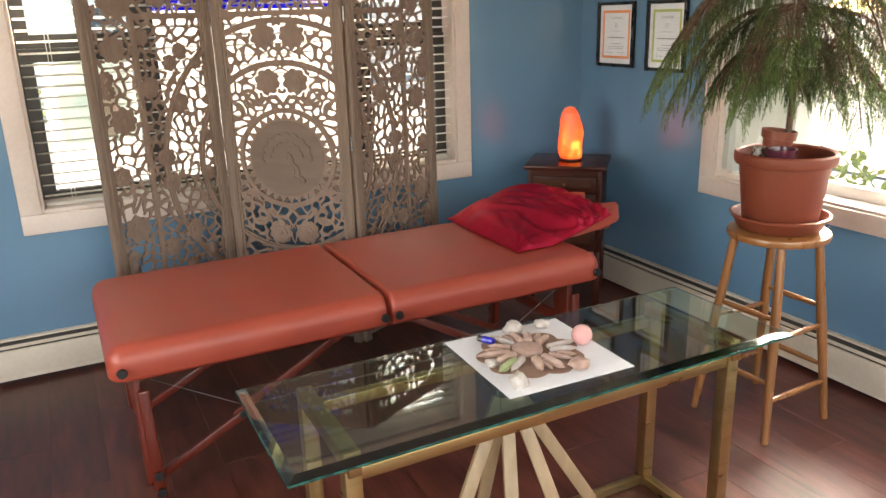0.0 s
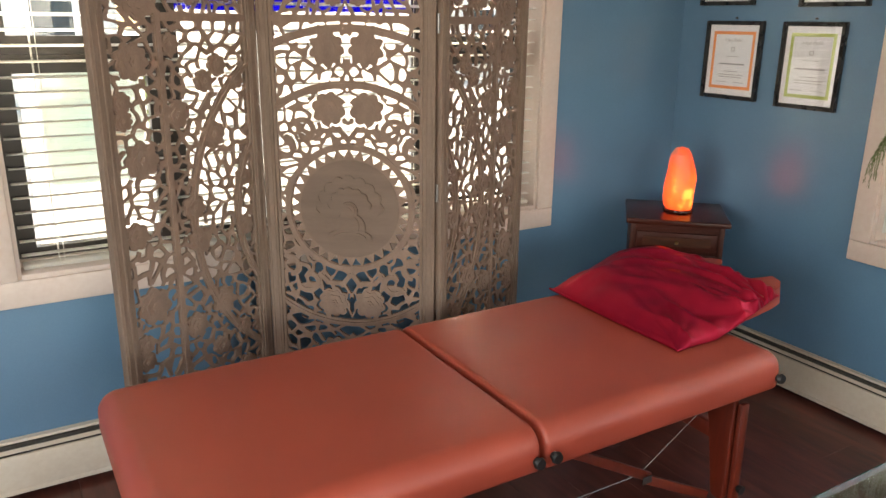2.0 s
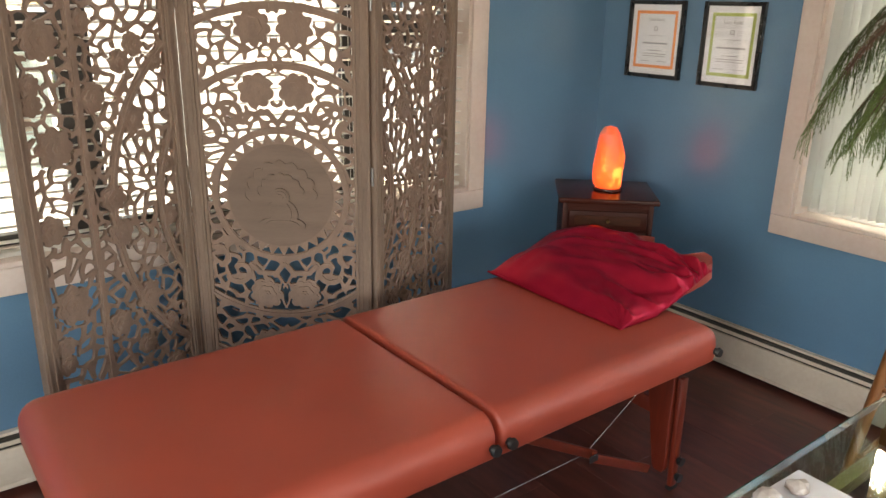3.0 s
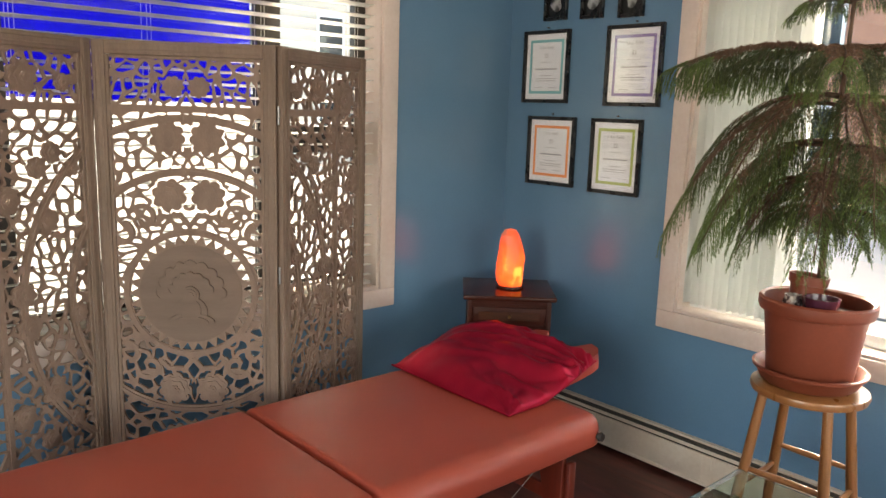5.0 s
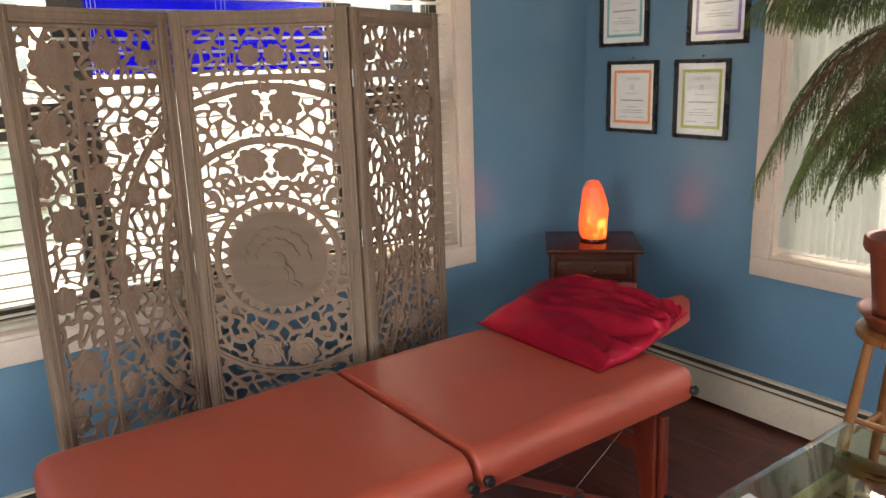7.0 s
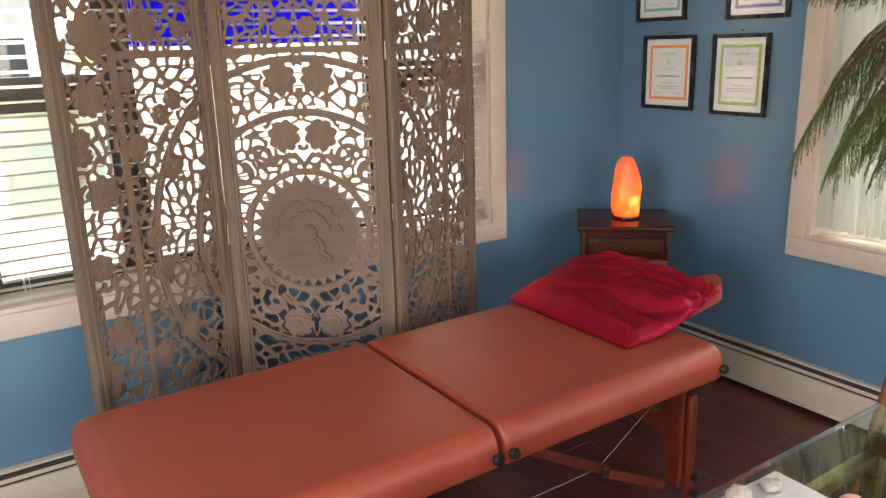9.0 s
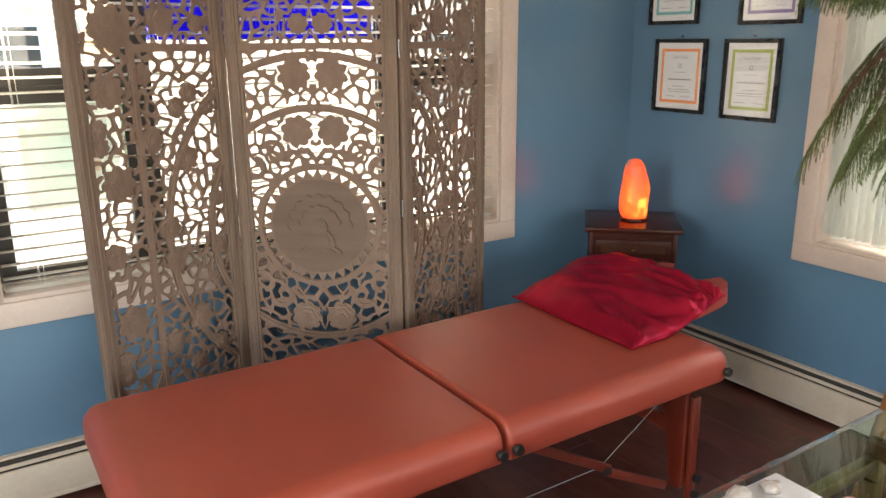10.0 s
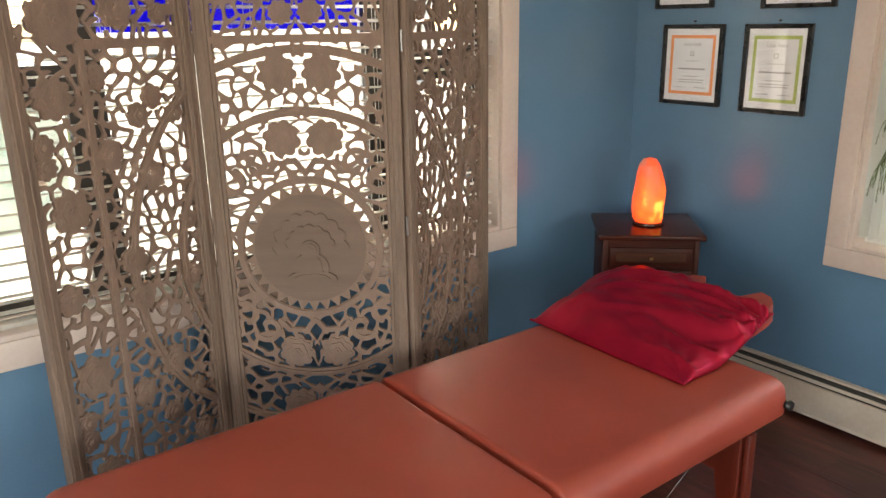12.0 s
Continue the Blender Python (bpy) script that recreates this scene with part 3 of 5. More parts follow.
    for (a, b), (c, d) in zip(ring, ring[1:] + ring[:1]):
        bm.faces.new((top[a][b], bot[a][b], bot[c][d], top[c][d]))
    return bm


pil = thing("pillow", "crimson satin pillow, rumpled, lying at the table's head end", "pillow")
part("pillowcase", pillow(), SATIN, pil, smooth=180)
bm = bmesh.new()
rod(bm, (1.64, 2.445, TZ + 0.011), (1.64, 3.03, TZ + 0.011), 0.004, seg=8, rings=1)
part("hem", bm, SATIN, pil)

# ---- nightstand and lamp ----
stand = thing("nightstand", "dark mahogany nightstand with inlaid drawers in the corner", "nightstand", (2.45, 3.21, 0), -43)
part("top", box(bmesh.new(), -0.205, 0.205, -0.185, 0.185, 0.722, 0.744, 0.006, 3), DARKWOOD, stand)
bm = bmesh.new()
box(bm, -0.185, -0.165, -0.165, 0.17, 0.30, 0.7215, 0.002)
box(bm, 0.165, 0.185, -0.165, 0.17, 0.30, 0.7215, 0.002)
box(bm, -0.1648, 0.1648, 0.155, 0.17, 0.30, 0.7215)
box(bm, -0.1648, 0.1648, -0.16, 0.1548, 0.30, 0.315)
box(bm, -0.1648, 0.1648, -0.16, 0.1548, 0.705, 0.7215)
box(bm, -0.1648, 0.1648, -0.1602, -0.150, 0.3155, 0.7045)
part("body", bm, DARKBODY, stand)
for z0, z1 in ((0.615, 0.69), (0.525, 0.60), (0.43, 0.51), (0.325, 0.415)):
    d = part("drawer", box(bmesh.new(), -0.158, 0.158, -0.172, -0.1605, z0, z1, 0.003), DARKBODY, stand)
    part("inlay", box(bmesh.new(), -0.135, 0.135, -0.176, -0.1725, z0 + 0.018, z1 - 0.018, 0.001, 1), DRAWERWOOD, d, "lighter inlaid wood band")
    bm = bmesh.new()
    rod(bm, (0, -0.1765, (z0 + z1) / 2), (0, -0.186, (z0 + z1) / 2), 0.004, 0.004, 10)
    rod(bm, (0, -0.1862, (z0 + z1) / 2), (0, -0.194, (z0 + z1) / 2), 0.008, 0.006, 12)
    part("knob", bm, GOLD, d, "small brass knob")
for x in (-0.17, 0.17):
    for y in (-0.15, 0.15):
        bm = bmesh.new()
        bar(bm, (x, y, 0), (x, y, 0.2995), 0.03, 0.03, (0, 1, 0), 0.003)
        part("leg", bm, DARKWOOD, stand)

SALT = bpy.data.materials.new("glowing_salt_crystal")
SALT.use_nodes = True
n_, l_ = SALT.node_tree.nodes, SALT.node_tree.links
b_ = n_["Principled BSDF"]
tc = n_.new("ShaderNodeTexCoord")
sep = n_.new("ShaderNodeSeparateXYZ")
l_.new(tc.outputs["Object"], sep.inputs[0])
nz = n_.new("ShaderNodeTexNoise")
nz.inputs["Scale"].default_value, nz.inputs["Detail"].default_value = 22.0, 5.0
l_.new(tc.outputs["Object"], nz.inputs["Vector"])
dist = n_.new("ShaderNodeVectorMath")
dist.operation = "DISTANCE"
dist.inputs[1].default_value = (-0.02, -0.055, 0.075)
l_.new(tc.outputs["Object"], dist.inputs[0])
mr = n_.new("ShaderNodeMapRange")
mr.inputs["From Min"].default_value, mr.inputs["From Max"].default_value = 0.0, 0.20
mr.inputs["To Min"].default_value, mr.inputs["To Max"].default_value = 1.0, 0.0
l_.new(dist.outputs["Value"], mr.inputs["Value"])
mx = n_.new("ShaderNodeMath")
mx.operation = "MULTIPLY_ADD"
mx.inputs[1].default_value, mx.inputs[2].default_value = 1.3, -0.65
l_.new(nz.outputs["Fac"], mx.inputs[0])
ad = n_.new("ShaderNodeMath")
ad.use_clamp = True
l_.new(mr.outputs[0], ad.inputs[0])
l_.new(mx.outputs[0], ad.inputs[1])
rp = n_.new("ShaderNodeValToRGB")
rp.color_ramp.elements[0].color = (0.16, 0.05, 0.035, 1)
rp.color_ramp.elements[1].position, rp.color_ramp.elements[1].color = 1.0, (1.7, 0.42, 0.07, 1)
for pos, col in ((0.15, (0.50, 0.036, 0.012, 1)), (0.5, (0.95, 0.060, 0.010, 1)), (0.8, (1.15, 0.12, 0.014, 1))):
    e = rp.color_ramp.elements.new(pos)
    e.color = col
l_.new(ad.outputs[0], rp.inputs["Fac"])
l_.new(rp.outputs[0], b_.inputs["Emission Color"])
b_.inputs["Emission Strength"].default_value = 0.22
b_.inputs["Base Color"].default_value = (0.38, 0.10, 0.05, 1)
b_.inputs["Roughness"].default_value = 0.45

lamp = thing("salt_lamp", "glowing orange salt crystal lamp on a wooden base", "lamp", (2.46, 3.205, 0.744))
part("base", lathe(bmesh.new(), [(0, 0), (0.060, 0), (0.063, 0.004), (0.061, 0.012), (0, 0.012)], 32), DARKWOOD, lamp)
bm = bmesh.new()
prof = [(0.052, 0.0125), (0.064, 0.025), (0.070, 0.06), (0.071, 0.10), (0.069, 0.14), (0.064, 0.18), (0.056, 0.215), (0.045, 0.245), (0.028, 0.268), (0.0, 0.276)]
lathe(bm, [(0.0, 0.0125)] + prof, 28)
for v in bm.verts:
    if v.co.z > 0.02:
        k = 1 + 0.22 * noise.noise(Vector((v.co.x * 14, v.co.y * 14, v.co.z * 9))) + 0.07 * noise.noise(v.co * 45)
        v.co.x, v.co.y = v.co.x * k * 0.9 - 0.012 * (v.co.z / 0.27), v.co.y * k * 0.93
part("crystal", bm, SALT, lamp, smooth=22)

# ---- framed certificates ----
def ink(name, c):
    return mat(name, c, rough=0.7, dark=tuple(a * 0.85 for a in c), scale=20, bump=0.02)


INKS = {"teal": ink("teal_print", (0.16, 0.42, 0.45)), "purple": ink("purple_print", (0.23, 0.17, 0.36)),
        "orange": ink("orange_print", (0.80, 0.27, 0.08)), "green": ink("green_print", (0.36, 0.43, 0.12)),
        "text": ink("grey_text", (0.30, 0.30, 0.32)), "white": PAPER}
PICGLASS = glass_mat("picture_glass", (0.99, 0.99, 0.99))
word = bpy.data.curves.new("heading", "FONT")
word.body, word.size, word.align_x, word.extrude = "Usui Reiki", 0.021, "CENTER", 0.0001
word_ob = new("heading_source", word)
heading_mesh = bpy.data.meshes.new_from_object(word_ob.evaluated_get(bpy.context.evaluated_depsgraph_get()))
bpy.data.objects.remove(word_ob)
heading_mesh.materials.clear()
heading_mesh.materials.append(INKS["text"])


def certificate(tint, y0, y1, z0, z1, tilt=0.0):
    w, h = y1 - y0, z1 - z0
    f = thing("certificate_frame", f"black framed certificate with a {tint} printed border", "picture frame", group="certificates on the wall")
    f.matrix_basis = Matrix.Translation((RIGHT, (y0 + y1) / 2, (z0 + z1) / 2)) @ pose(0, 0, 0, 0, 0, -90) @ pose(0, 0, 0, 0, tilt, 0)
    # local: x to the viewer's right, y into the wall, z up
    m = 0.017
    bm = bmesh.new()
    for x0, x1, a, b in ((-w / 2, -w / 2 + m, -h / 2, h / 2), (w / 2 - m, w / 2, -h / 2, h / 2), (-w / 2 + m, w / 2 - m, -h / 2, -h / 2 + m), (-w / 2 + m, w / 2 - m, h / 2 - m, h / 2)):
        box(bm, x0, x1, -0.021, -0.001, a, b, 0.0015, 1)
    part("moulding", bm, FRAMEBLACK, f)
    paper = part("paper", box(bmesh.new(), -w / 2 + m, w / 2 - m, -0.0075, -0.004, -h / 2 + m, h / 2 - m), PAPER, f, "white certificate paper")
    bw, bh, t = w / 2 - m - 0.021, h / 2 - m - 0.026, 0.013
    bm = bmesh.new()
    for x0, x1, a, b in ((-bw, -bw + t, -bh, bh), (bw - t, bw, -bh, bh), (-bw + t, bw - t, -bh, -bh + t), (-bw + t, bw - t, bh - t, bh)):
        box(bm, x0, x1, -0.0082, -0.0076, a, b)
    part("border", bm, INKS[tint], paper)
    head = new("heading", heading_mesh)
    head.parent = paper
    head.matrix_basis = Matrix.Translation((0, -0.0079, bh - 0.043)) @ pose(0, 0, 0, 90)
    bm = bmesh.new()
    s = 0.009
    for x0, x1, a, b in ((-s, s, s - 0.003, s), (-s, s, -s, -s + 0.003), (-s, -s + 0.003, -s + 0.003, s - 0.003), (s - 0.003, s, -s + 0.003, s - 0.003)):
        box(bm, x0, x1, -0.0081, -0.0076, a + bh - 0.075, b + bh - 0.075)
    part("emblem", bm, INKS["text"], paper)
    bm = bmesh.new()
    for zz, ww, hh in ((bh - 0.105, 0.035, 0.0022), (bh - 0.137, 0.066, 0.0065), (bh - 0.168, 0.036, 0.0028), (bh - 0.182, 0.064, 0.0028), (bh - 0.192, 0.06, 0.0028)):
        box(bm, -ww, ww, -0.0081, -0.0076, zz - hh / 2, zz + hh / 2)
    for cx in (-0.045, 0.045):
        box(bm, cx - 0.026, cx + 0.026, -0.0081, -0.0076, -bh + 0.028, -bh + 0.0305)
    part("text_lines", bm, INKS["text"], paper)
    g = part("glazing", box(bmesh.new(), -w / 2 + m, w / 2 - m, -0.0125, -0.0108, -h / 2 + m, h / 2 - m), PICGLASS, f)
    g.visible_shadow = False
    bm = bmesh.new()
    rod(bm, (0, -0.001, h / 2 + 0.012), (0, -0.012, h / 2 + 0.012), 0.004, 0.003, 8)
    part("nail", bm, BRONZE, f)


certificate("teal", 3.210, 3.492, 1.586, 1.925)
certificate("purple", 2.712, 3.000, 1.577, 1.925)
certificate("orange", 3.148, 3.440, 1.193, 1.522)
certificate("green", 2.784, 3.055, 1.185, 1.521)

SILVER = mat("silver_grey_print", (0.42, 0.42, 0.42), rough=0.4, dark=(0.03, 0.03, 0.03), scale=26, mix=0.2)
for y0, y1, z0 in ((3.240, 3.376, 1.968), (3.034, 3.158, 1.963), (2.824, 2.952, 1.955)):
    f = thing("framed_picture", "small black framed picture with a silver abstract relief", "picture frame", group="small pictures on the wall")
    w, h, m = y1 - y0, 0.165, 0.014
    f.matrix_basis = Matrix.Translation((RIGHT, (y0 + y1) / 2, z0 + h / 2)) @ pose(0, 0, 0, 0, 0, -90)
    bm = bmesh.new()
    for x0, x1, a, b in ((-w / 2, -w / 2 + m, -h / 2, h / 2), (w / 2 - m, w / 2, -h / 2, h / 2), (-w / 2 + m, w / 2 - m, -h / 2, -h / 2 + m), (-w / 2 + m, w / 2 - m, h / 2 - m, h / 2)):
        box(bm, x0, x1, -0.021, -0.001, a, b, 0.0015, 1)
    part("moulding", bm, FRAMEBLACK, f)
    part("backing", box(bmesh.new(), -w / 2 + m, w / 2 - m, -0.006, -0.003, -h / 2 + m, h / 2 - m), FRAMEBLACK, f)
    bm = bmesh.new()
    pts = [(0.03 * math.cos(a) * (1 + 0.25 * math.sin(3 * a + y0 * 9)), 0.045 * math.sin(a)) for a in (i * math.tau / 20 for i in range(20))]
    prism(bm, pts, 0.0062, 0.009, pose(0, 0, 0, 90))
    part("relief", bm, SILVER, f)


# ---- carved folding screen ----
SCREEN = [(0.225, 3.28), (0.772, 3.54), (1.252, 3.18), (1.789, 3.44)]     # folds seen from above
SW, STILE, ZC, ZTOP, ZLOW = 0.60, 0.052, 0.884, 1.728, 0.03                # panel width, stile, medallion height
RINGS = (0.42, 0.598)
CELL = 0.0034


def blossom(u, v, r, petals=8, turn=0.0):
    return [(u + r * (0.78 + 0.22 * abs(math.cos(petals / 2 * a + turn))) * math.cos(a), v + r * (0.78 + 0.22 * abs(math.cos(petals / 2 * a + turn))) * math.sin(a))
            for a in (k * math.tau / (petals * 4) for k in range(petals * 4))]


def strip(path, w):
    """A ribbon of width w along a path, as quads."""
    out = []
    for (ax, ay), (bx, by) in zip(path, path[1:]):
        L = math.hypot(bx - ax, by - ay) or 1
        nx, ny = -(by - ay) / L * w / 2, (bx - ax) / L * w / 2
        ex, ey = (bx - ax) / L * 0.0015, (by - ay) / L * 0.0015
        out.append([(ax + nx - ex, ay + ny - ey), (bx + nx + ex, by + ny + ey), (bx - nx + ex, by - ny + ey), (ax - nx - ex, ay - ny - ey)])
    return out


def curl(u, v, r, a0, a1, shrink, w):
    n = 14
    path = [(u + r * (1 - shrink * k / n) * math.cos(a0 + (a1 - a0) * k / n), v + r * (1 - shrink * k / n) * math.sin(a0 + (a1 - a0) * k / n)) for k in range(n + 1)]
    return strip(path, w)


# blossoms of the side panels: across from the medallion's middle, height over it, size
SIDE = [(-0.737, 0.684, 0.072), (-0.767, 0.505, 0.056), (-0.813, 0.394, 0.033), (-0.814, 0.344, 0.033), (-0.764, 0.225, 0.058),
        (-0.807, 0.004, 0.044), (-0.771, -0.223, 0.060), (-0.814, -0.338, 0.032), (-0.818, -0.392, 0.034), (-0.556, 0.712, 0.054), (-0.415, 0.70, 0.03),
        (-0.469, 0.484, 0.036), (-0.522, 0.439, 0.036), (-0.632, 0.345, 0.045), (-0.502, 0.273, 0.047), (-0.596, 0.052, 0.045), (-0.585, -0.055, 0.046),
        (-0.508, -0.284, 0.05), (-0.622, -0.335, 0.045), (-0.43, -0.40, 0.035), (-0.531, -0.439, 0.035), (-0.398, -0.046, 0.038), (-0.396, 0.435, 0.03),
        (-0.39, 0.12, 0.034), (-0.64, 0.55, 0.035), (-0.767, -0.52, 0.056), (-0.74, -0.70, 0.07), (-0.55, -0.6, 0.045), (-0.42, -0.55, 0.04), (-0.45, -0.72, 0.05)]
MIDDLE = [(-0.064, 0.532, 0.055), (-0.064, 0.340, 0.054), (-0.064, -0.345, 0.054), (-0.064, -0.535, 0.055), (-0.042, 0.70, 0.034), (-0.042, -0.71, 0.04)]


def panel(index, a, b, parent):
    turn = math.degrees(math.atan2(b[1] - a[1], b[0] - a[0]))
    mid = ((a[0] + b[0]) / 2, (a[1] + b[1]) / 2)
    uc = (index - 1) * SW                          # middle of this panel in unfolded terms
    half = SW / 2 - STILE
    u0, u1 = uc - half - 0.004, uc + half + 0.004
    v0, v1 = ZLOW + 0.06 - ZC, ZTOP - 0.052 - ZC
    to_panel = pose(-uc, 0, ZC, 90)
    # frame: stiles, rails and an inner bead
    bm = bmesh.new()
    h = SW / 2 - 0.0065
    for x0, x1 in ((-h, -h + STILE - 0.012), (h - STILE + 0.012, h)):
        box(bm, x0, x1, -0.014, 0.014, 0, ZTOP, 0.003)
    for z0, z1 in ((ZTOP - 0.046, ZTOP - 0.001), (ZLOW, ZLOW + 0.06)):
        box(bm, -h + STILE - 0.0115, h - STILE + 0.0115, -0.0135, 0.0135, z0, z1, 0.003)
    frame_ob = part("panel", bm, WASHED_EDGE, parent, "whitewashed wooden panel frame")
    frame_ob.matrix_basis = pose(mid[0], mid[1], 0, 0, 0, turn)
    bm = bmesh.new()
    for x0, x1 in ((-h + STILE - 0.0118, -h + STILE), (h - STILE, h - STILE + 0.0118)):
        box(bm, x0, x1, -0.010, 0.010, ZLOW + 0.061, ZTOP - 0.047, 0.003)
    box(bm, -h + STILE, h - STILE, -0.0098, 0.0098, ZTOP - 0.058, ZTOP - 0.0465, 0.003)
    part("bead", bm, WASHED_EDGE, frame_ob)
    # fine reeds run along the face of stiles and top rail
    for x0 in (-h + 0.007, -h + 0.026, h - 0.013, h - 0.032):
        part("reed", box(bmesh.new(), x0, x0 + 0.006, -0.0168, -0.0139, 0.02, ZTOP - 0.012, 0.0012, 1), WASHED_EDGE, frame_ob)
    for z0 in (ZTOP - 0.016, ZTOP - 0.036):
        part("reed", box(bmesh.new(), -h + STILE, h - STILE, -0.0165, -0.0134, z0, z0 + 0.006, 0.0012, 1), WASHED_EDGE, frame_ob)

    # the pierced sheet: solid where the field is positive
    rng = random.Random(11 if index == 1 else 5)
    sgn = -1 if index == 2 else 1
    lo_u, hi_u = (u0, u1) if index < 2 else (-u1, -u0)
    if index == 1:
        lo_u, hi_u = u0, 0.0                       # carved as one half and mirrored
    nu, nv = int(round((hi_u - lo_u) / CELL)), int(round((v1 - v0) / CELL))
    U = lo_u + np.arange(nu + 1) * (hi_u - lo_u) / nu
    V = v0 + np.arange(nv + 1) * (v1 - v0) / nv
    X, Y = np.meshgrid(U, V, indexing="ij")
    keep = np.full(X.shape, -1.0)
    raised = []

    def solid_at(dist):
        np.maximum(keep, dist, out=keep)

    R = np.hypot(X, Y)
    inner = np.abs(Y) < 0.62
    for r in RINGS:
        solid_at(np.where(inner, 0.0125 - np.abs(R - r), -1.0))
        path = []
        for k in range(361):
            t = k * math.tau / 360
            x, y = r * math.cos(t), r * math.sin(t)
            if lo_u <= x <= hi_u and v0 <= y <= v1 and abs(y) < 0.618:
                path.append((x, y))
            elif path:
                raised.extend((q, 0.006, 0.0125) for q in strip(path, 0.0085))
                path = []
        raised.extend((q, 0.006, 0.0125) for q in strip(path, 0.0085))
    for y in (0.626, -0.626):
        x0 = -0.684 if index != 1 else lo_u
        solid_at(np.where(X > x0, 0.012 - np.abs(Y - y), -1.0))
        raised.append(([(x0, y - 0.009), (hi_u, y - 0.009), (hi_u, y + 0.009), (x0, y + 0.009)], 0.006, 0.0112))
    if index != 1:
        solid_at(np.where(Y < 0.63, 0.0115 - np.abs(X + 0.674), -1.0))
        raised.append(([(-0.682, -0.84), (-0.666, -0.84), (-0.666, 0.615), (-0.682, 0.615)], 0.006, 0.010))
    bloom = np.full(X.shape, -1.0)
    for u, v, r in (SIDE if index != 1 else MIDDLE):
        r *= 1.06 if index == 1 else 0.98
        turn_f, pet = rng.uniform(0, 1), rng.choice((7, 8, 9))
        A = np.arctan2(Y - v, X - u)
        D = np.hypot(X - u, Y - v)
        petal = r * (0.80 + 0.20 * np.abs(np.cos(pet / 2 * A + turn_f))) - D
        solid_at(petal)
        np.maximum(bloom, petal, out=bloom)
        raised.append((blossom(u, v, r * 0.86, pet, turn_f), 0.006, 0.0085))
        raised.append((blossom(u, v, r * 0.58, 6, 0.4), 0.008, 0.0145))
        raised.append((blossom(u, v, r * 0.27, 6), 0.012, 0.0205))
        raised.append((blossom(u, v, r * 0.12, 4), 0.016, 0.0245))
    if index == 1:
        A = np.arctan2(Y, X)
        tooth = np.abs(((A * 32 / math.tau) % 1.0) - 0.5) * 2
        solid_at(np.where(R < 0.215, 0.176 + 0.032 * tooth - R, -1.0) * 0.5)
        solid_at(0.0115 - np.abs(R - 0.215))
        for k in range(36):
            t0, t1 = math.pi / 2 + k * math.pi / 36, math.pi / 2 + (k + 1) * math.pi / 36 + 0.003
            raised.append(([(0.2065 * math.cos(t0), 0.2065 * math.sin(t0)), (0.224 * math.cos(t0), 0.224 * math.sin(t0)), (0.224 * math.cos(t1), 0.224 * math.sin(t1)), (0.2065 * math.cos(t1), 0.2065 * math.sin(t1))], 0.006, 0.0115 + (k % 2) * 0.0002))
        for s in (1, -1):
            # scrolls above and below the medallion
            for q in curl(-0.150, s * 0.262, 0.046, s * 2.6, s * (2.6 - 4.8), 0.62, 0.017) + curl(-0.225, s * 0.205, 0.04, s * 1.2, s * -1.8, 0.3, 0.014) + \
                    strip([(0, s * 0.235), (-0.03, s * 0.272), (-0.085, s * 0.268), (-0.11, s * 0.24)], 0.013):
                raised.append((q, 0.004, 0.0085))
                (ax, ay), (bx, by) = ((q[0][0] + q[3][0]) / 2, (q[0][1] + q[3][1]) / 2), ((q[1][0] + q[2][0]) / 2, (q[1][1] + q[2][1]) / 2)
                L2 = max((bx - ax) ** 2 + (by - ay) ** 2, 1e-9)
                F = np.clip(((X - ax) * (bx - ax) + (Y - ay) * (by - ay)) / L2, 0, 1)
                solid_at(0.0085 - np.hypot(X - ax - F * (bx - ax), Y - ay - F * (by - ay)))
    # leaf-shaped piercings, each its own slant, parted by stems of uneven width
    edge_d = np.minimum(np.minimum(X - u0, u1 - X) if index == 1 else np.minimum(X - lo_u, hi_u - X), np.minimum(Y - v0, v1 - Y))
    rng2 = random.Random(40 + (7 if index == 1 else 0))
    seeds = []
    for _ in range(9000):
        u, v = rng2.uniform(lo_u - 0.02, hi_u + 0.02), rng2.uniform(v0 - 0.02, v1 + 0.02)
        if all((u - p[0]) ** 2 + (v - p[1]) ** 2 > 0.036 ** 2 for p in seeds):
            seeds.append((u, v))
    first, second = np.full(X.shape, 9.0), np.full(X.shape, 9.0)
    for u, v in seeds:
        # most piercings stand across the hoops, some run along them
        slant = math.atan2(v, u) + rng2.choice((0.0, 0.5, -0.5, 0.9, -0.9, 1.57)) + rng2.uniform(-0.25, 0.25)
        c, sn, slim = math.cos(slant), math.sin(slant), rng2.uniform(1.5, 2.5)
        D = np.hypot(((X - u) * c + (Y - v) * sn) / math.sqrt(slim), ((Y - v) * c - (X - u) * sn) * math.sqrt(slim)) + rng2.uniform(-0.007, 0.007)
        second = np.where(D < first, first, np.minimum(second, D))
        first = np.minimum(first, D)
    stem = (0.0058 if index == 1 else 0.0049) + 0.0022 * np.sin(X * 47 + 2 * np.sin(Y * 31)) * np.sin(Y * 53 + 2 * np.sin(X * 29))
    solid_at(np.where(R > 0.222, stem - (second - first) / 2, -1.0) if index == 1 else stem - (second - first) / 2)
    # narrow piercings set hoops and blossoms off from the leafwork, bridged here and there
    T = np.arctan2(Y, X)
    for r in RINGS:
        slot = np.abs(np.abs(R - r) - 0.0175) - 0.0050
        cut_here = (slot < 0) & (np.sin(T * (r * 90) + 2.0 * np.sin(T * 7 + r * 30)) < 0.2) & inner & (bloom < 0.004)
        keep = np.where(cut_here, np.minimum(keep, slot), keep)
    slot = np.abs(bloom + 0.0055) - 0.0050
